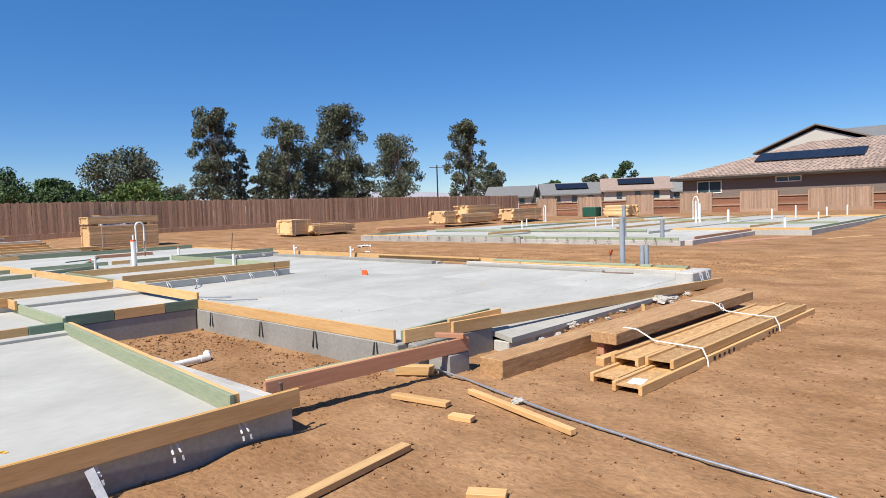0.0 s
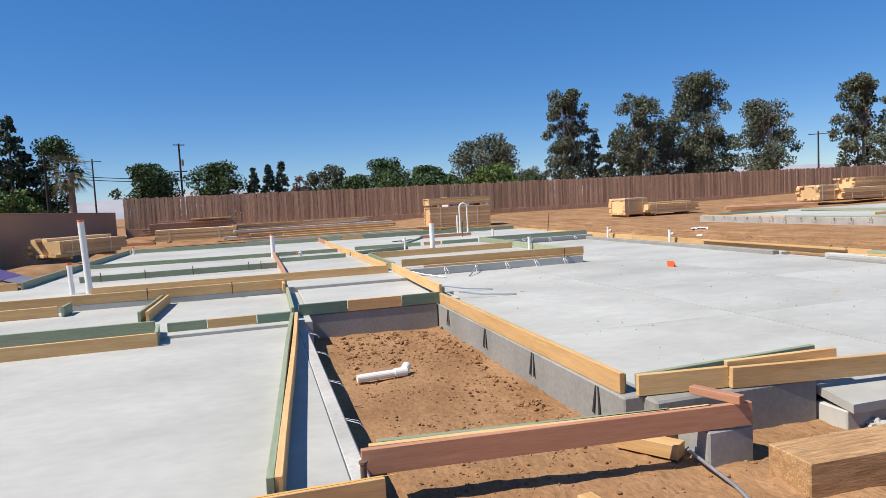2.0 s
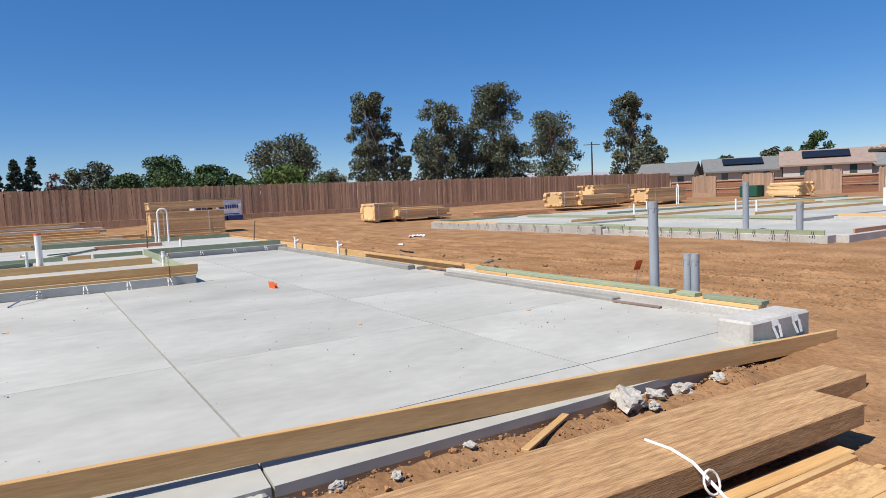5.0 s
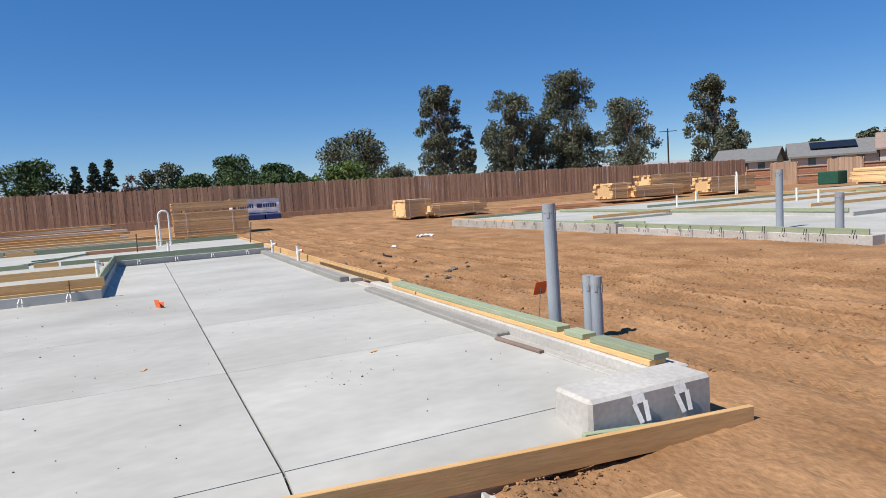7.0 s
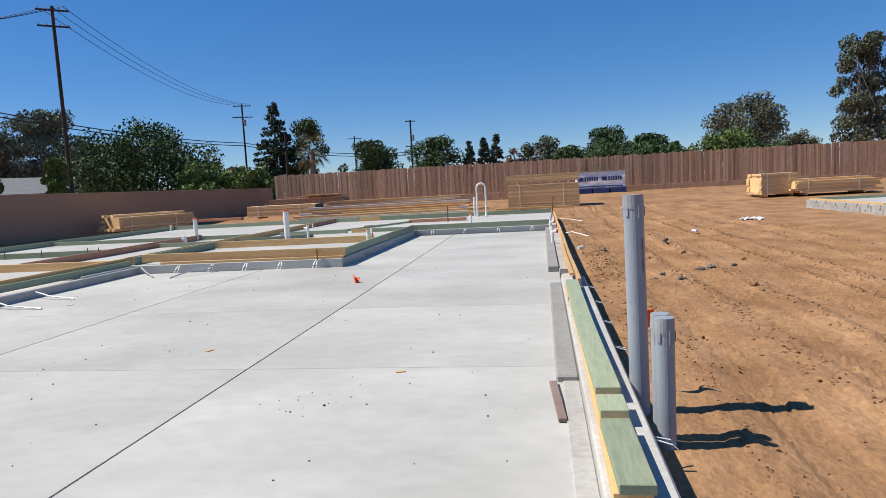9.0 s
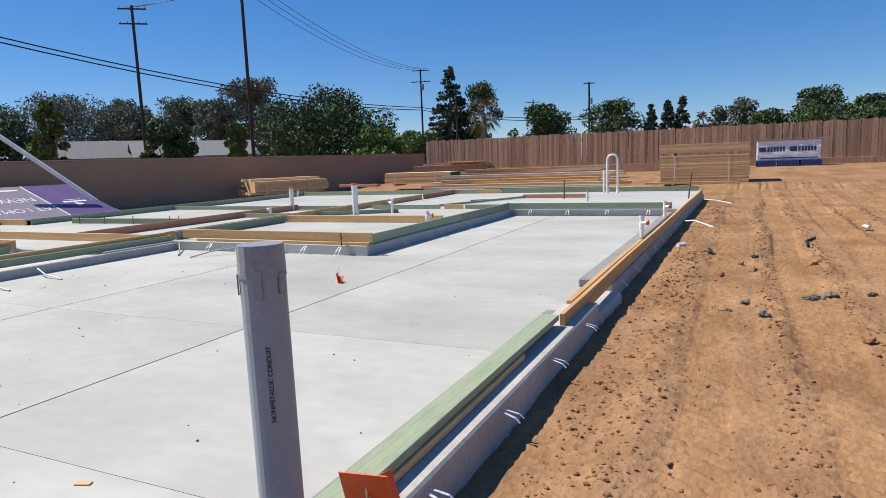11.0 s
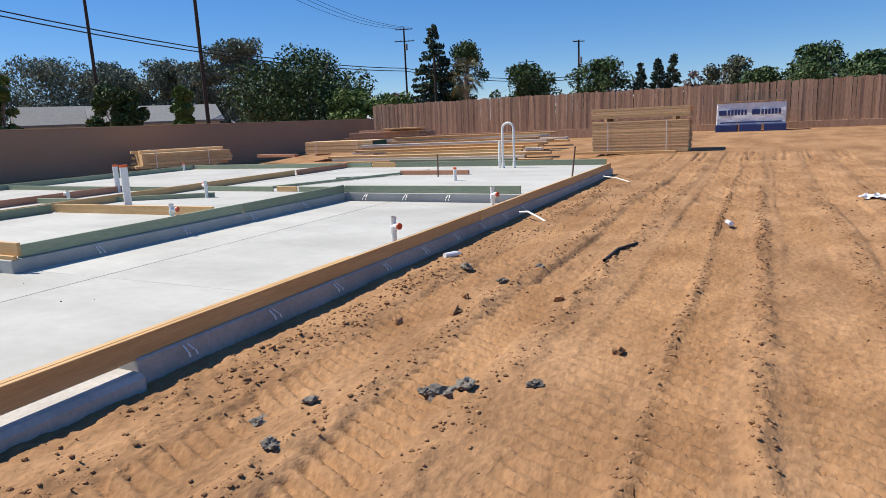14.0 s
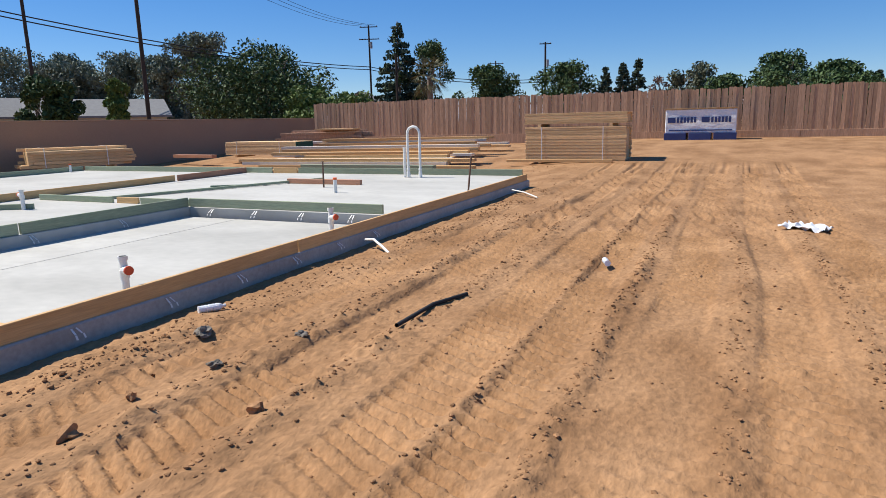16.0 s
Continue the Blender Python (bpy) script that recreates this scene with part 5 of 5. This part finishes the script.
tiles = part("tiles", bm, M["roof"], hip, "barrel roof tiles")
tagged(tiles, kind="stuff")
bm = bmesh.new()
add_box(bm, (0.14, y1 - y0, 0.2), pose(x0, (y0 + y1) / 2, E0 - 0.12))
add_box(bm, (x1 - x0, 0.14, 0.2), pose((x0 + x1) / 2, y1, E0 - 0.12))
part("fascia", bm, M["pole"], hip, "dark brown fascia board")
sl = math.degrees(math.atan2(rz - E0, xr - x0))
for i in range(6):
    bm = bmesh.new()
    add_box(bm, (1.9, 1.28, 0.05), Matrix(), 0.01)
    part("solar_panel", bm, M["solar"], hip, "black solar panel", m=pose(46.0, 12.3 - i * 1.3, E0 + (46.0 - x0) * (rz - E0) / (xr - x0) + 0.24, 0, -sl, 0))
window(hip, 43.48, 16.0, 2.5, 1.9, 0.9)
window(hip, 43.48, 9.9, 2.9, 1.7, 0.32)
window(hip, 43.48, 1.2, 2.2, 1.7, 0.9)
bm = bmesh.new()
roof_mesh(bm, [(50, 14.6, 5.5), (50, 9.57, 7.6), (62, 9.57, 7.6), (62, 14.6, 5.5)])
roof_mesh(bm, [(50, 9.57, 7.6), (50, 3.5, 5.5), (62, 3.5, 5.5), (62, 9.57, 7.6)])
part("upper_roof", bm, M["brownwall"], hip, "upper gable roof edge")
bm = bmesh.new()
vs = [bm.verts.new(p) for p in ((50.3, 13.9, 5.4), (50.3, 9.57, 7.2), (50.3, 4.4, 5.4), (50.3, 4.4, 4.0), (50.3, 13.9, 4.0))]
f = bm.faces.new(vs)
r = bmesh.ops.extrude_face_region(bm, geom=[f])
bmesh.ops.translate(bm, vec=(8, 0, 0), verts=[v for v in r["geom"] if isinstance(v, bmesh.types.BMVert)])
part("gable", bm, M["palewall"], hip, "pale stucco gable")
bm = bmesh.new()
roof_mesh(bm, [(52, 9.5, 6.2), (52, -12, 6.2), (57, -12, 7.55), (57, 9.5, 7.55)])
part("rear_roof", bm, M["greyroof"], hip, "grey tiled rear roof")


def far_house(x, y, w, d, eave, ridge, turn, wall, roof, label, solar=False, wins=3):
    o = holder("house", label, "house", pose(x, y, 0, 0, 0, turn))
    bm = bmesh.new()
    vs = [bm.verts.new(p) for p in ((-w / 2, -d / 2, 0), (w / 2, -d / 2, 0), (w / 2, -d / 2, eave), (0, -d / 2, ridge - 0.2), (-w / 2, -d / 2, eave))]
    f = bm.faces.new(vs)
    r = bmesh.ops.extrude_face_region(bm, geom=[f])
    bmesh.ops.translate(bm, vec=(0, d, 0), verts=[v for v in r["geom"] if isinstance(v, bmesh.types.BMVert)])
    bmesh.ops.recalc_face_normals(bm, faces=bm.faces[:])
    part("wall", bm, M[wall], o)
    for s in (-1, 1):
        bm = bmesh.new()
        roof_mesh(bm, [(s * (w / 2 + 0.5), -d / 2 - 0.4, eave - 0.2), (0, -d / 2 - 0.4, ridge), (0, d / 2 + 0.4, ridge), (s * (w / 2 + 0.5), d / 2 + 0.4, eave - 0.2)], 0.18)
        rf = part("roof", bm, M[roof], o)
        if solar and s < 0:
            bm = bmesh.new()
            a = math.degrees(math.atan2(ridge - eave + 0.2, w / 2 + 0.5))
            add_box(bm, (w * 0.28, d * 0.55, 0.06), pose(-w * 0.26, 0, (ridge + eave) / 2 + 0.22, 0, -a, 0))
            part("solar_panel", bm, M["solar"], o, "black solar panels")
    for i in range(wins):
        bm = bmesh.new()
        add_box(bm, (0.7, 0.06, 0.9), Matrix(), 0.01)
        part("window", bm, M["glass"], o, m=pose(-w * 0.28 + i * w * 0.28, -d / 2 - 0.02, eave - 0.9))
        bm = bmesh.new()
        add_box(bm, (0.06, 0.7, 0.9), Matrix(), 0.01)
        part("window", bm, M["glass"], o, m=pose(-w / 2 - 0.02, -d * 0.3 + i * d * 0.28, eave - 0.9))
    return o


far_house(61.0, 50.0, 6, 6, 2.9, 4.2, 28, "palewall", "greyroof", "cream house with grey roof behind the fence")
far_house(66.5, 44.0, 6, 8, 3.0, 4.4, 40, "palewall", "greyroof", "pale grey house with solar panels", True)
far_house(71.0, 36.5, 6, 8.5, 3.3, 4.8, 31, "palewall", "roof", "cream two-storey house with brown roof", True)
far_house(78.0, 35.0, 5, 5, 3.0, 4.6, 20, "white", "greyroof", "white house far behind the fence")
far_house(100.0, 78.0, 8, 12, 2.2, 3.6, 40, "palewall", "greyroof", "low grey roof behind the fence")
far_house(-58.4, 46.0, 6.5, 8, 3.0, 4.6, -30, "palewall", "greyroof", "low pale bungalow with grey roof")
far_house(-50.5, 50.0, 7, 11, 2.9, 4.3, -35, "palewall", "greyroof", "pale bungalow with grey roof and carport")
far_house(-50.0, 98.0, 6, 5, 4.6, 6.4, 15, "palewall", "greyroof", "cream two-storey house far off", wins=2)
far_house(-3.0, 95.0, 7, 5, 3.4, 4.9, 0, "white", "greyroof", "low roof behind the trees", wins=1)


# ---- trees ----
def leaf_cloud(centres, radii, count, size, hang=0.0, squash=1.0):
    """Small leaf-shaped quads spread over clumps, denser towards their skins."""
    rng = np.random.default_rng(random.randrange(1 << 30))
    w = np.array(radii) ** 2
    pick = rng.choice(len(centres), count, p=w / w.sum())
    d = rng.normal(size=(count, 3))
    d /= np.linalg.norm(d, axis=1)[:, None]
    rad = np.array(radii)[pick] * rng.random(count) ** 0.42
    c = np.array(centres)[pick] + d * rad[:, None] * np.array([1, 1, squash])
    u = rng.normal(size=(count, 3))
    u[:, 2] -= hang
    u /= np.linalg.norm(u, axis=1)[:, None]
    v = np.cross(u, rng.normal(size=(count, 3)))
    v /= np.linalg.norm(v, axis=1)[:, None]
    s = size * rng.uniform(0.6, 1.4, count)[:, None]
    q = np.stack([c - u * s, c + v * s * 0.5, c + u * s, c - v * s * 0.5], 1).reshape(-1, 3)
    return q.tolist(), np.arange(count * 4).reshape(-1, 4).tolist()


def tree(x, y, top, width, key, label, low=0.25, base=0.0, count=2600, size=0.28, trunk=0.035, clumps=26, hang=0.0, shape="round", name="tree"):
    h = top - base
    o = holder(name, label, "tree", pose(x, y, base, 0, 0, 0))
    cs, rs = [], []
    bm = bmesh.new()
    stems = 3 if shape == "tall" else 2
    ends = []
    for k in range(stems):
        dx, dy = random.uniform(-0.22, 0.22) * width, random.uniform(-0.22, 0.22) * width
        mid = (dx * 0.35, dy * 0.35, h * 0.4)
        end = (dx, dy, h * 0.82)
        add_tube(bm, (dx * 0.1, dy * 0.1, 0), mid, h * trunk * 0.6, h * trunk * 0.42, 8)
        add_tube(bm, mid, end, h * trunk * 0.42, h * trunk * 0.12, 7)
        ends.append((Vector(mid), Vector(end)))
    for k in range(clumps):
        t = random.random()
        a = random.random() * 6.283
        if shape == "tall":
            z = h * (low + (0.96 - low) * t)
            r = width * 0.5 * (0.55 + 0.45 * math.sin(math.pi * min(1, 0.15 + t * 0.85))) * random.uniform(0.1, 0.85)
            cr = width * random.uniform(0.07, 0.15)
        else:
            z = h * (low + (0.9 - low) * t)
            r = width * 0.5 * math.sqrt(max(0.05, 1 - (1.6 * (t - 0.42)) ** 2)) * random.uniform(0.15, 0.85)
            cr = width * random.uniform(0.08, 0.17)
        c = Vector((r * math.cos(a), r * math.sin(a), min(z, h - cr * 0.8)))
        cs.append(c[:])
        rs.append(cr)
        m, e = random.choice(ends)
        s = m.lerp(e, random.random())
        add_tube(bm, s, s.lerp(c, 0.85), h * trunk * 0.14, h * trunk * 0.05, 5)
    part("trunk", bm, M["bark"], o, "pale tapered trunk and limbs")
    v, f = leaf_cloud(cs, rs, count, size, hang, 0.85)
    cr = new("crown", grid_mesh("crown", v, f, M[key]))
    cr.parent = o
    return o


def conifer(x, y, top, width, label, base=0.0, key="needle"):
    h = top - base
    o = holder("conifer", label, "tree", pose(x, y, base))
    bm = bmesh.new()
    add_tube(bm, (0, 0, 0), (0, 0, h * 0.98), h * 0.02, h * 0.004, 8)
    cs, rs = [], []
    n = int(9 + h * 1.6)
    for k in range(n):
        t = k / n
        z = h * (0.12 + 0.86 * t)
        reach = width * 0.5 * (1 - t) ** 0.8 * random.uniform(0.75, 1.15) + 0.1
        for j in range(5):
            a = random.random() * 6.283
            e = (reach * math.cos(a), reach * math.sin(a), z - reach * 0.15)
            add_tube(bm, (0, 0, z), e, 0.035, 0.01, 4)
            for q in (0.45, 0.75, 1.0):
                cs.append((e[0] * q, e[1] * q, z - reach * 0.15 * q))
                rs.append(max(0.15, width * 0.075 * (1.3 - t)))
    part("trunk", bm, M["bark"], o)
    v, f = leaf_cloud(cs, rs, 6000, 0.22 if h < 10 else 0.34, 0.4, 0.5)
    cr = new("crown", grid_mesh("crown", v, f, M[key]))
    cr.parent = o
    return o


def palm(x, y, top, width, label):
    o = holder("palm_tree", label, "tree", pose(x, y, 0))
    bm = bmesh.new()
    add_tube(bm, (0, 0, 0), (0, 0, top * 0.72), 0.45, 0.3, 10)
    part("trunk", bm, M["bark"], o)
    V, Fc = [], []
    for k in range(85):
        a, el = random.random() * 6.283, random.uniform(-1.25, 1.2)
        L = width * 0.5 * random.uniform(0.75, 1.05)
        d = Vector((math.cos(a) * math.cos(el), math.sin(a) * math.cos(el), math.sin(el)))
        c = Vector((0, 0, top * 0.74)) + d * L * 0.6
        side = d.cross(Vector((0, 0, 1))).normalized()
        for j in range(11):
            b = (j - 5) / 5 * 1.15
            tip = c + (d * math.cos(b) + side * math.sin(b)) * L * 0.45 - Vector((0, 0, 0.16 * L))
            q = d.cross(side) * 0.02 + side * 0.055 * math.cos(b) + d * 0.055 * abs(math.sin(b))
            i = len(V)
            V += [(c - q)[:], (c + q)[:], tip[:]]
            Fc.append((i, i + 1, i + 2))
    fr = new("fronds", grid_mesh("fronds", V, Fc, M["frond"]))
    fr.parent = o
    return o


def farther(x, y, k=1.5, turn=-0.8):
    """A spot k times as far from the walk's middle, turned a little round it."""
    p = Matrix.Rotation(radians(turn), 2) @ Vector((x + 7, y + 3.5)) * k
    return p.x - 7, p.y - 3.5


for x, y, top, w, n, low in ((38.2, 91.0, 18.3, 9.4, 13000, 0.12), (49.6, 89.0, 17.6, 10.5, 13000, 0.12), (61.9, 89.5, 20.6, 12.2, 19000, 0.1), (68.0, 82.5, 15.0, 12.0, 12000, 0.1), (75.6, 71.9, 16.8, 8.4, 10000, 0.15), (55.8, 91.0, 13.5, 8.0, 7000, 0.1), (43.5, 93.5, 12.5, 4.0, 2600, 0.2), (63.0, 92.0, 11.0, 13.0, 11000, 0.05)):
    tree(*farther(x, y), 1.45 + (top - 1.45) * 1.5, w * 1.5, "euc", "tall grey-green gum tree with open crown", low, 0, n, 0.32, 0.02, 85, 0.9, "tall", "gum_tree")
tree(*farther(29.6, 107.2, 1.2), 16.3, 17.4, "euc", "spreading grey-green gum tree", 0.3, 0, 8500, 0.3, 0.022, 38, 0.6, "round", "gum_tree")
for x, y, top, w, key in ((21.0, 78.6, 6.0, 8, "lime"), (9.1, 82.4, 6.2, 10, "leaf"), (14.6, 80.9, 4.9, 7, "leaf"), (3.0, 84.0, 5.4, 8, "leaf"), (26.5, 85.0, 5.0, 8, "leaf"), (44.9, 89.0, 8.3, 4, "euc"), (-22.1, 79.6, 7.4, 8, "leaf"), (-14.6, 86.1, 7.9, 8, "leaf"), (0.0, 87.1, 7.2, 7, "euc"),
                          (9.1, 91.5, 8.2, 8, "leaf"), (13.7, 85.8, 6.4, 6, "leaf"), (40.6, 109.5, 6.9, 7, "euc"), (79.0, 68.0, 9.0, 6, "euc"), (-38.1, 67.1, 5.5, 7, "lime"), (-32.5, 66.0, 4.6, 6, "lime"), (-42.0, 39.2, 5.2, 4.6, "leaf"), (-33.6, 38.2, 4.7, 1.8, "lime"), (-60.9, 36.4, 6.6, 7, "leaf"),
                          (-53.3, 37.0, 7.9, 3.2, "lime"), (-35.2, 90.3, 12.8, 7.5, "leaf"), (88.0, 52.0, 6.5, 5, "euc"), (83.0, 58.0, 5.6, 4, "leaf"), (98.0, 52.0, 9.0, 6, "leaf"), (-70.0, 38.0, 6.5, 8, "leaf")):
    tree(x, y, top * 1.06, w * 1.15, key, {"lime": "bright green leafy garden tree", "leaf": "dense green garden tree", "euc": "grey-green tree beyond the fence", "needle": "tall dark green tree behind the wall"}[key], 0.08, 0, 7500, 0.2, 0.02, 46)
tree(-48.5, 70.8, 11.4, 19.0, "leaf", "broad dark green shade tree behind the wall", 0.12, 0, 17000, 0.22, 0.02, 75)
# far row; its haze is only the paler leaf colour
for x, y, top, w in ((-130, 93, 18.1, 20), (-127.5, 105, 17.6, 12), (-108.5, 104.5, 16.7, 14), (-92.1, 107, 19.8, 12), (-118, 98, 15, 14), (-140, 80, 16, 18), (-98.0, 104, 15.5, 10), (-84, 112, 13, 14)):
    tree(x, y, top, w * 1.4, "hazegum", "tall gum tree in the far row, haze tinted into its leaves", 0.06, 0, 15000, 0.30, 0.012, 80, 0.8, "tall", "gum_tree")
for x, y, top, w in ((-10.1, 86.7, 7.6, 2.8), (-8.1, 86.9, 8.0, 3.2), (-6.4, 87.0, 8.4, 3.0), (18.8, 95.0, 6.2, 1.5), (-39.2, 89.6, 15.5, 8.4)):
    conifer(x, y, top, w, "dark green conifer with drooping branches")
tree(-4.1, 87.1, 6.4, 4.0, "twig", "bare brown twiggy tree", 0.15, 0, 700, 0.2, 0.025, 30)
palm(-30.7, 81.5, 9.9, 6.0, "fan palm with a shaggy skirt of dead fronds")


# ---- poles and wires ----
def utility_pole(x, y, top, arms=((0.4, 2.2),), turn=60, lean=0.0, can=False):
    o = holder("utility_pole", "dark wooden utility pole with crossarms", "utility pole", pose(x, y, 0, 0, lean, 0))
    bm = bmesh.new()
    add_tube(bm, (0, 0, -0.5), (0, 0, top), 0.17, 0.12, 10)
    part("pole", bm, M["pole"], o)
    for drop, w in arms:
        bm = bmesh.new()
        add_box(bm, (w, 0.1, 0.12), Matrix(), 0.005)
        arm = part("crossarm", bm, M["pole"], o, m=pose(0, 0, top - drop, 0, 0, turn))
        for s in (-0.45, -0.2, 0.2, 0.45):
            bm = bmesh.new()
            add_tube(bm, (0, 0, 0.05), (0, 0, 0.2), 0.05, 0.035, 8)
            part("insulator", bm, M["tape"], arm, "grey insulator", m=pose(s * w, 0, 0))
    if can:
        bm = bmesh.new()
        add_tube(bm, (0.3, 0, top - 3.2), (0.3, 0, top - 2.3), 0.2, seg=12)
        part("transformer", bm, M["tape"], o, "grey transformer can")
    return o


utility_pole(-49.7, 43.6, 16.3, ((0.3, 2.4), (1.6, 2.4)), 40)
utility_pole(-36.7, 43.4, 16.6, ((0.3, 2.2), (1.5, 2.2)), 40)
utility_pole(-45.2, 92.1, 15.4, ((0.2, 2.6), (1.9, 3.0)), 20, 0, True)
utility_pole(-20.1, 96.7, 11.8, ((0.2, 1.6), (4.0, 1.8)), 20, 0, True)
utility_pole(-38.2, 127.8, 12.6, ((0.5, 3.0),), 20)
utility_pole(82.1, 84.4, 10.1, ((0.5, 3.0),), -40)
utility_pole(-31.0, 73.3, 9.0, ((1.6, 1.2),), 20)


def wire(a, b, sag, r=0.02):
    a, b = Vector(a), Vector(b)
    pts = [tuple(a.lerp(b, t) - Vector((0, 0, 4 * sag * t * (1 - t)))) for t in np.linspace(0, 1, 17)]
    return band(pts, r, "overhead_cable", M["wire"], "black overhead cable between poles", "cable")


for dz in (0, 0.4):
    wire((-60, -40, 22.6 + dz), (-53.7, 17, 14.1 + dz), 0.8, 0.055)
    wire((-53.7, 17, 14.1 + dz), (-45.2, 92.0, 9.2 + dz), 1.9, 0.055)
    wire((-45.2, 92.2, 9.2 + dz), (-20.1, 96.6, 6.5 + dz), 0.8, 0.05)
for k, (o1, o2) in enumerate(((-0.9, -1.1), (0.9, 1.1), (0.0, 0.2))):
    wire((-36.7 + o1, 43.4, 16.5), (-45.2 + o2, 92.0, 15.4), 1.6, 0.022)
    wire((-49.7 + o1, 43.6, 16.2), (-36.7 + o2, 43.4, 16.5), 0.3, 0.022)

# far hills
V, Fc = [], []
n = 120
for i in range(n + 1):
    a = radians(-75 + 165 * i / n)
    h = 22 + 34 * max(0, noise.noise((i * 0.09, 3, 0)) + 0.35) + 6 * noise.noise((i * 0.5, 1, 0))
    for d, z in ((1250, -2), (1330, h), (1450, -2)):
        V.append((math.sin(a) * d, math.cos(a) * d, z))
for i in range(n):
    for k in (0, 1):
        b = i * 3 + k
        Fc.append((b, b + 3, b + 4, b + 1))
tagged(new("backdrop", grid_mesh("hills", V, Fc, M["hill"], True)), "low hills on the horizon, haze in their colour", "hills", kind="structure")
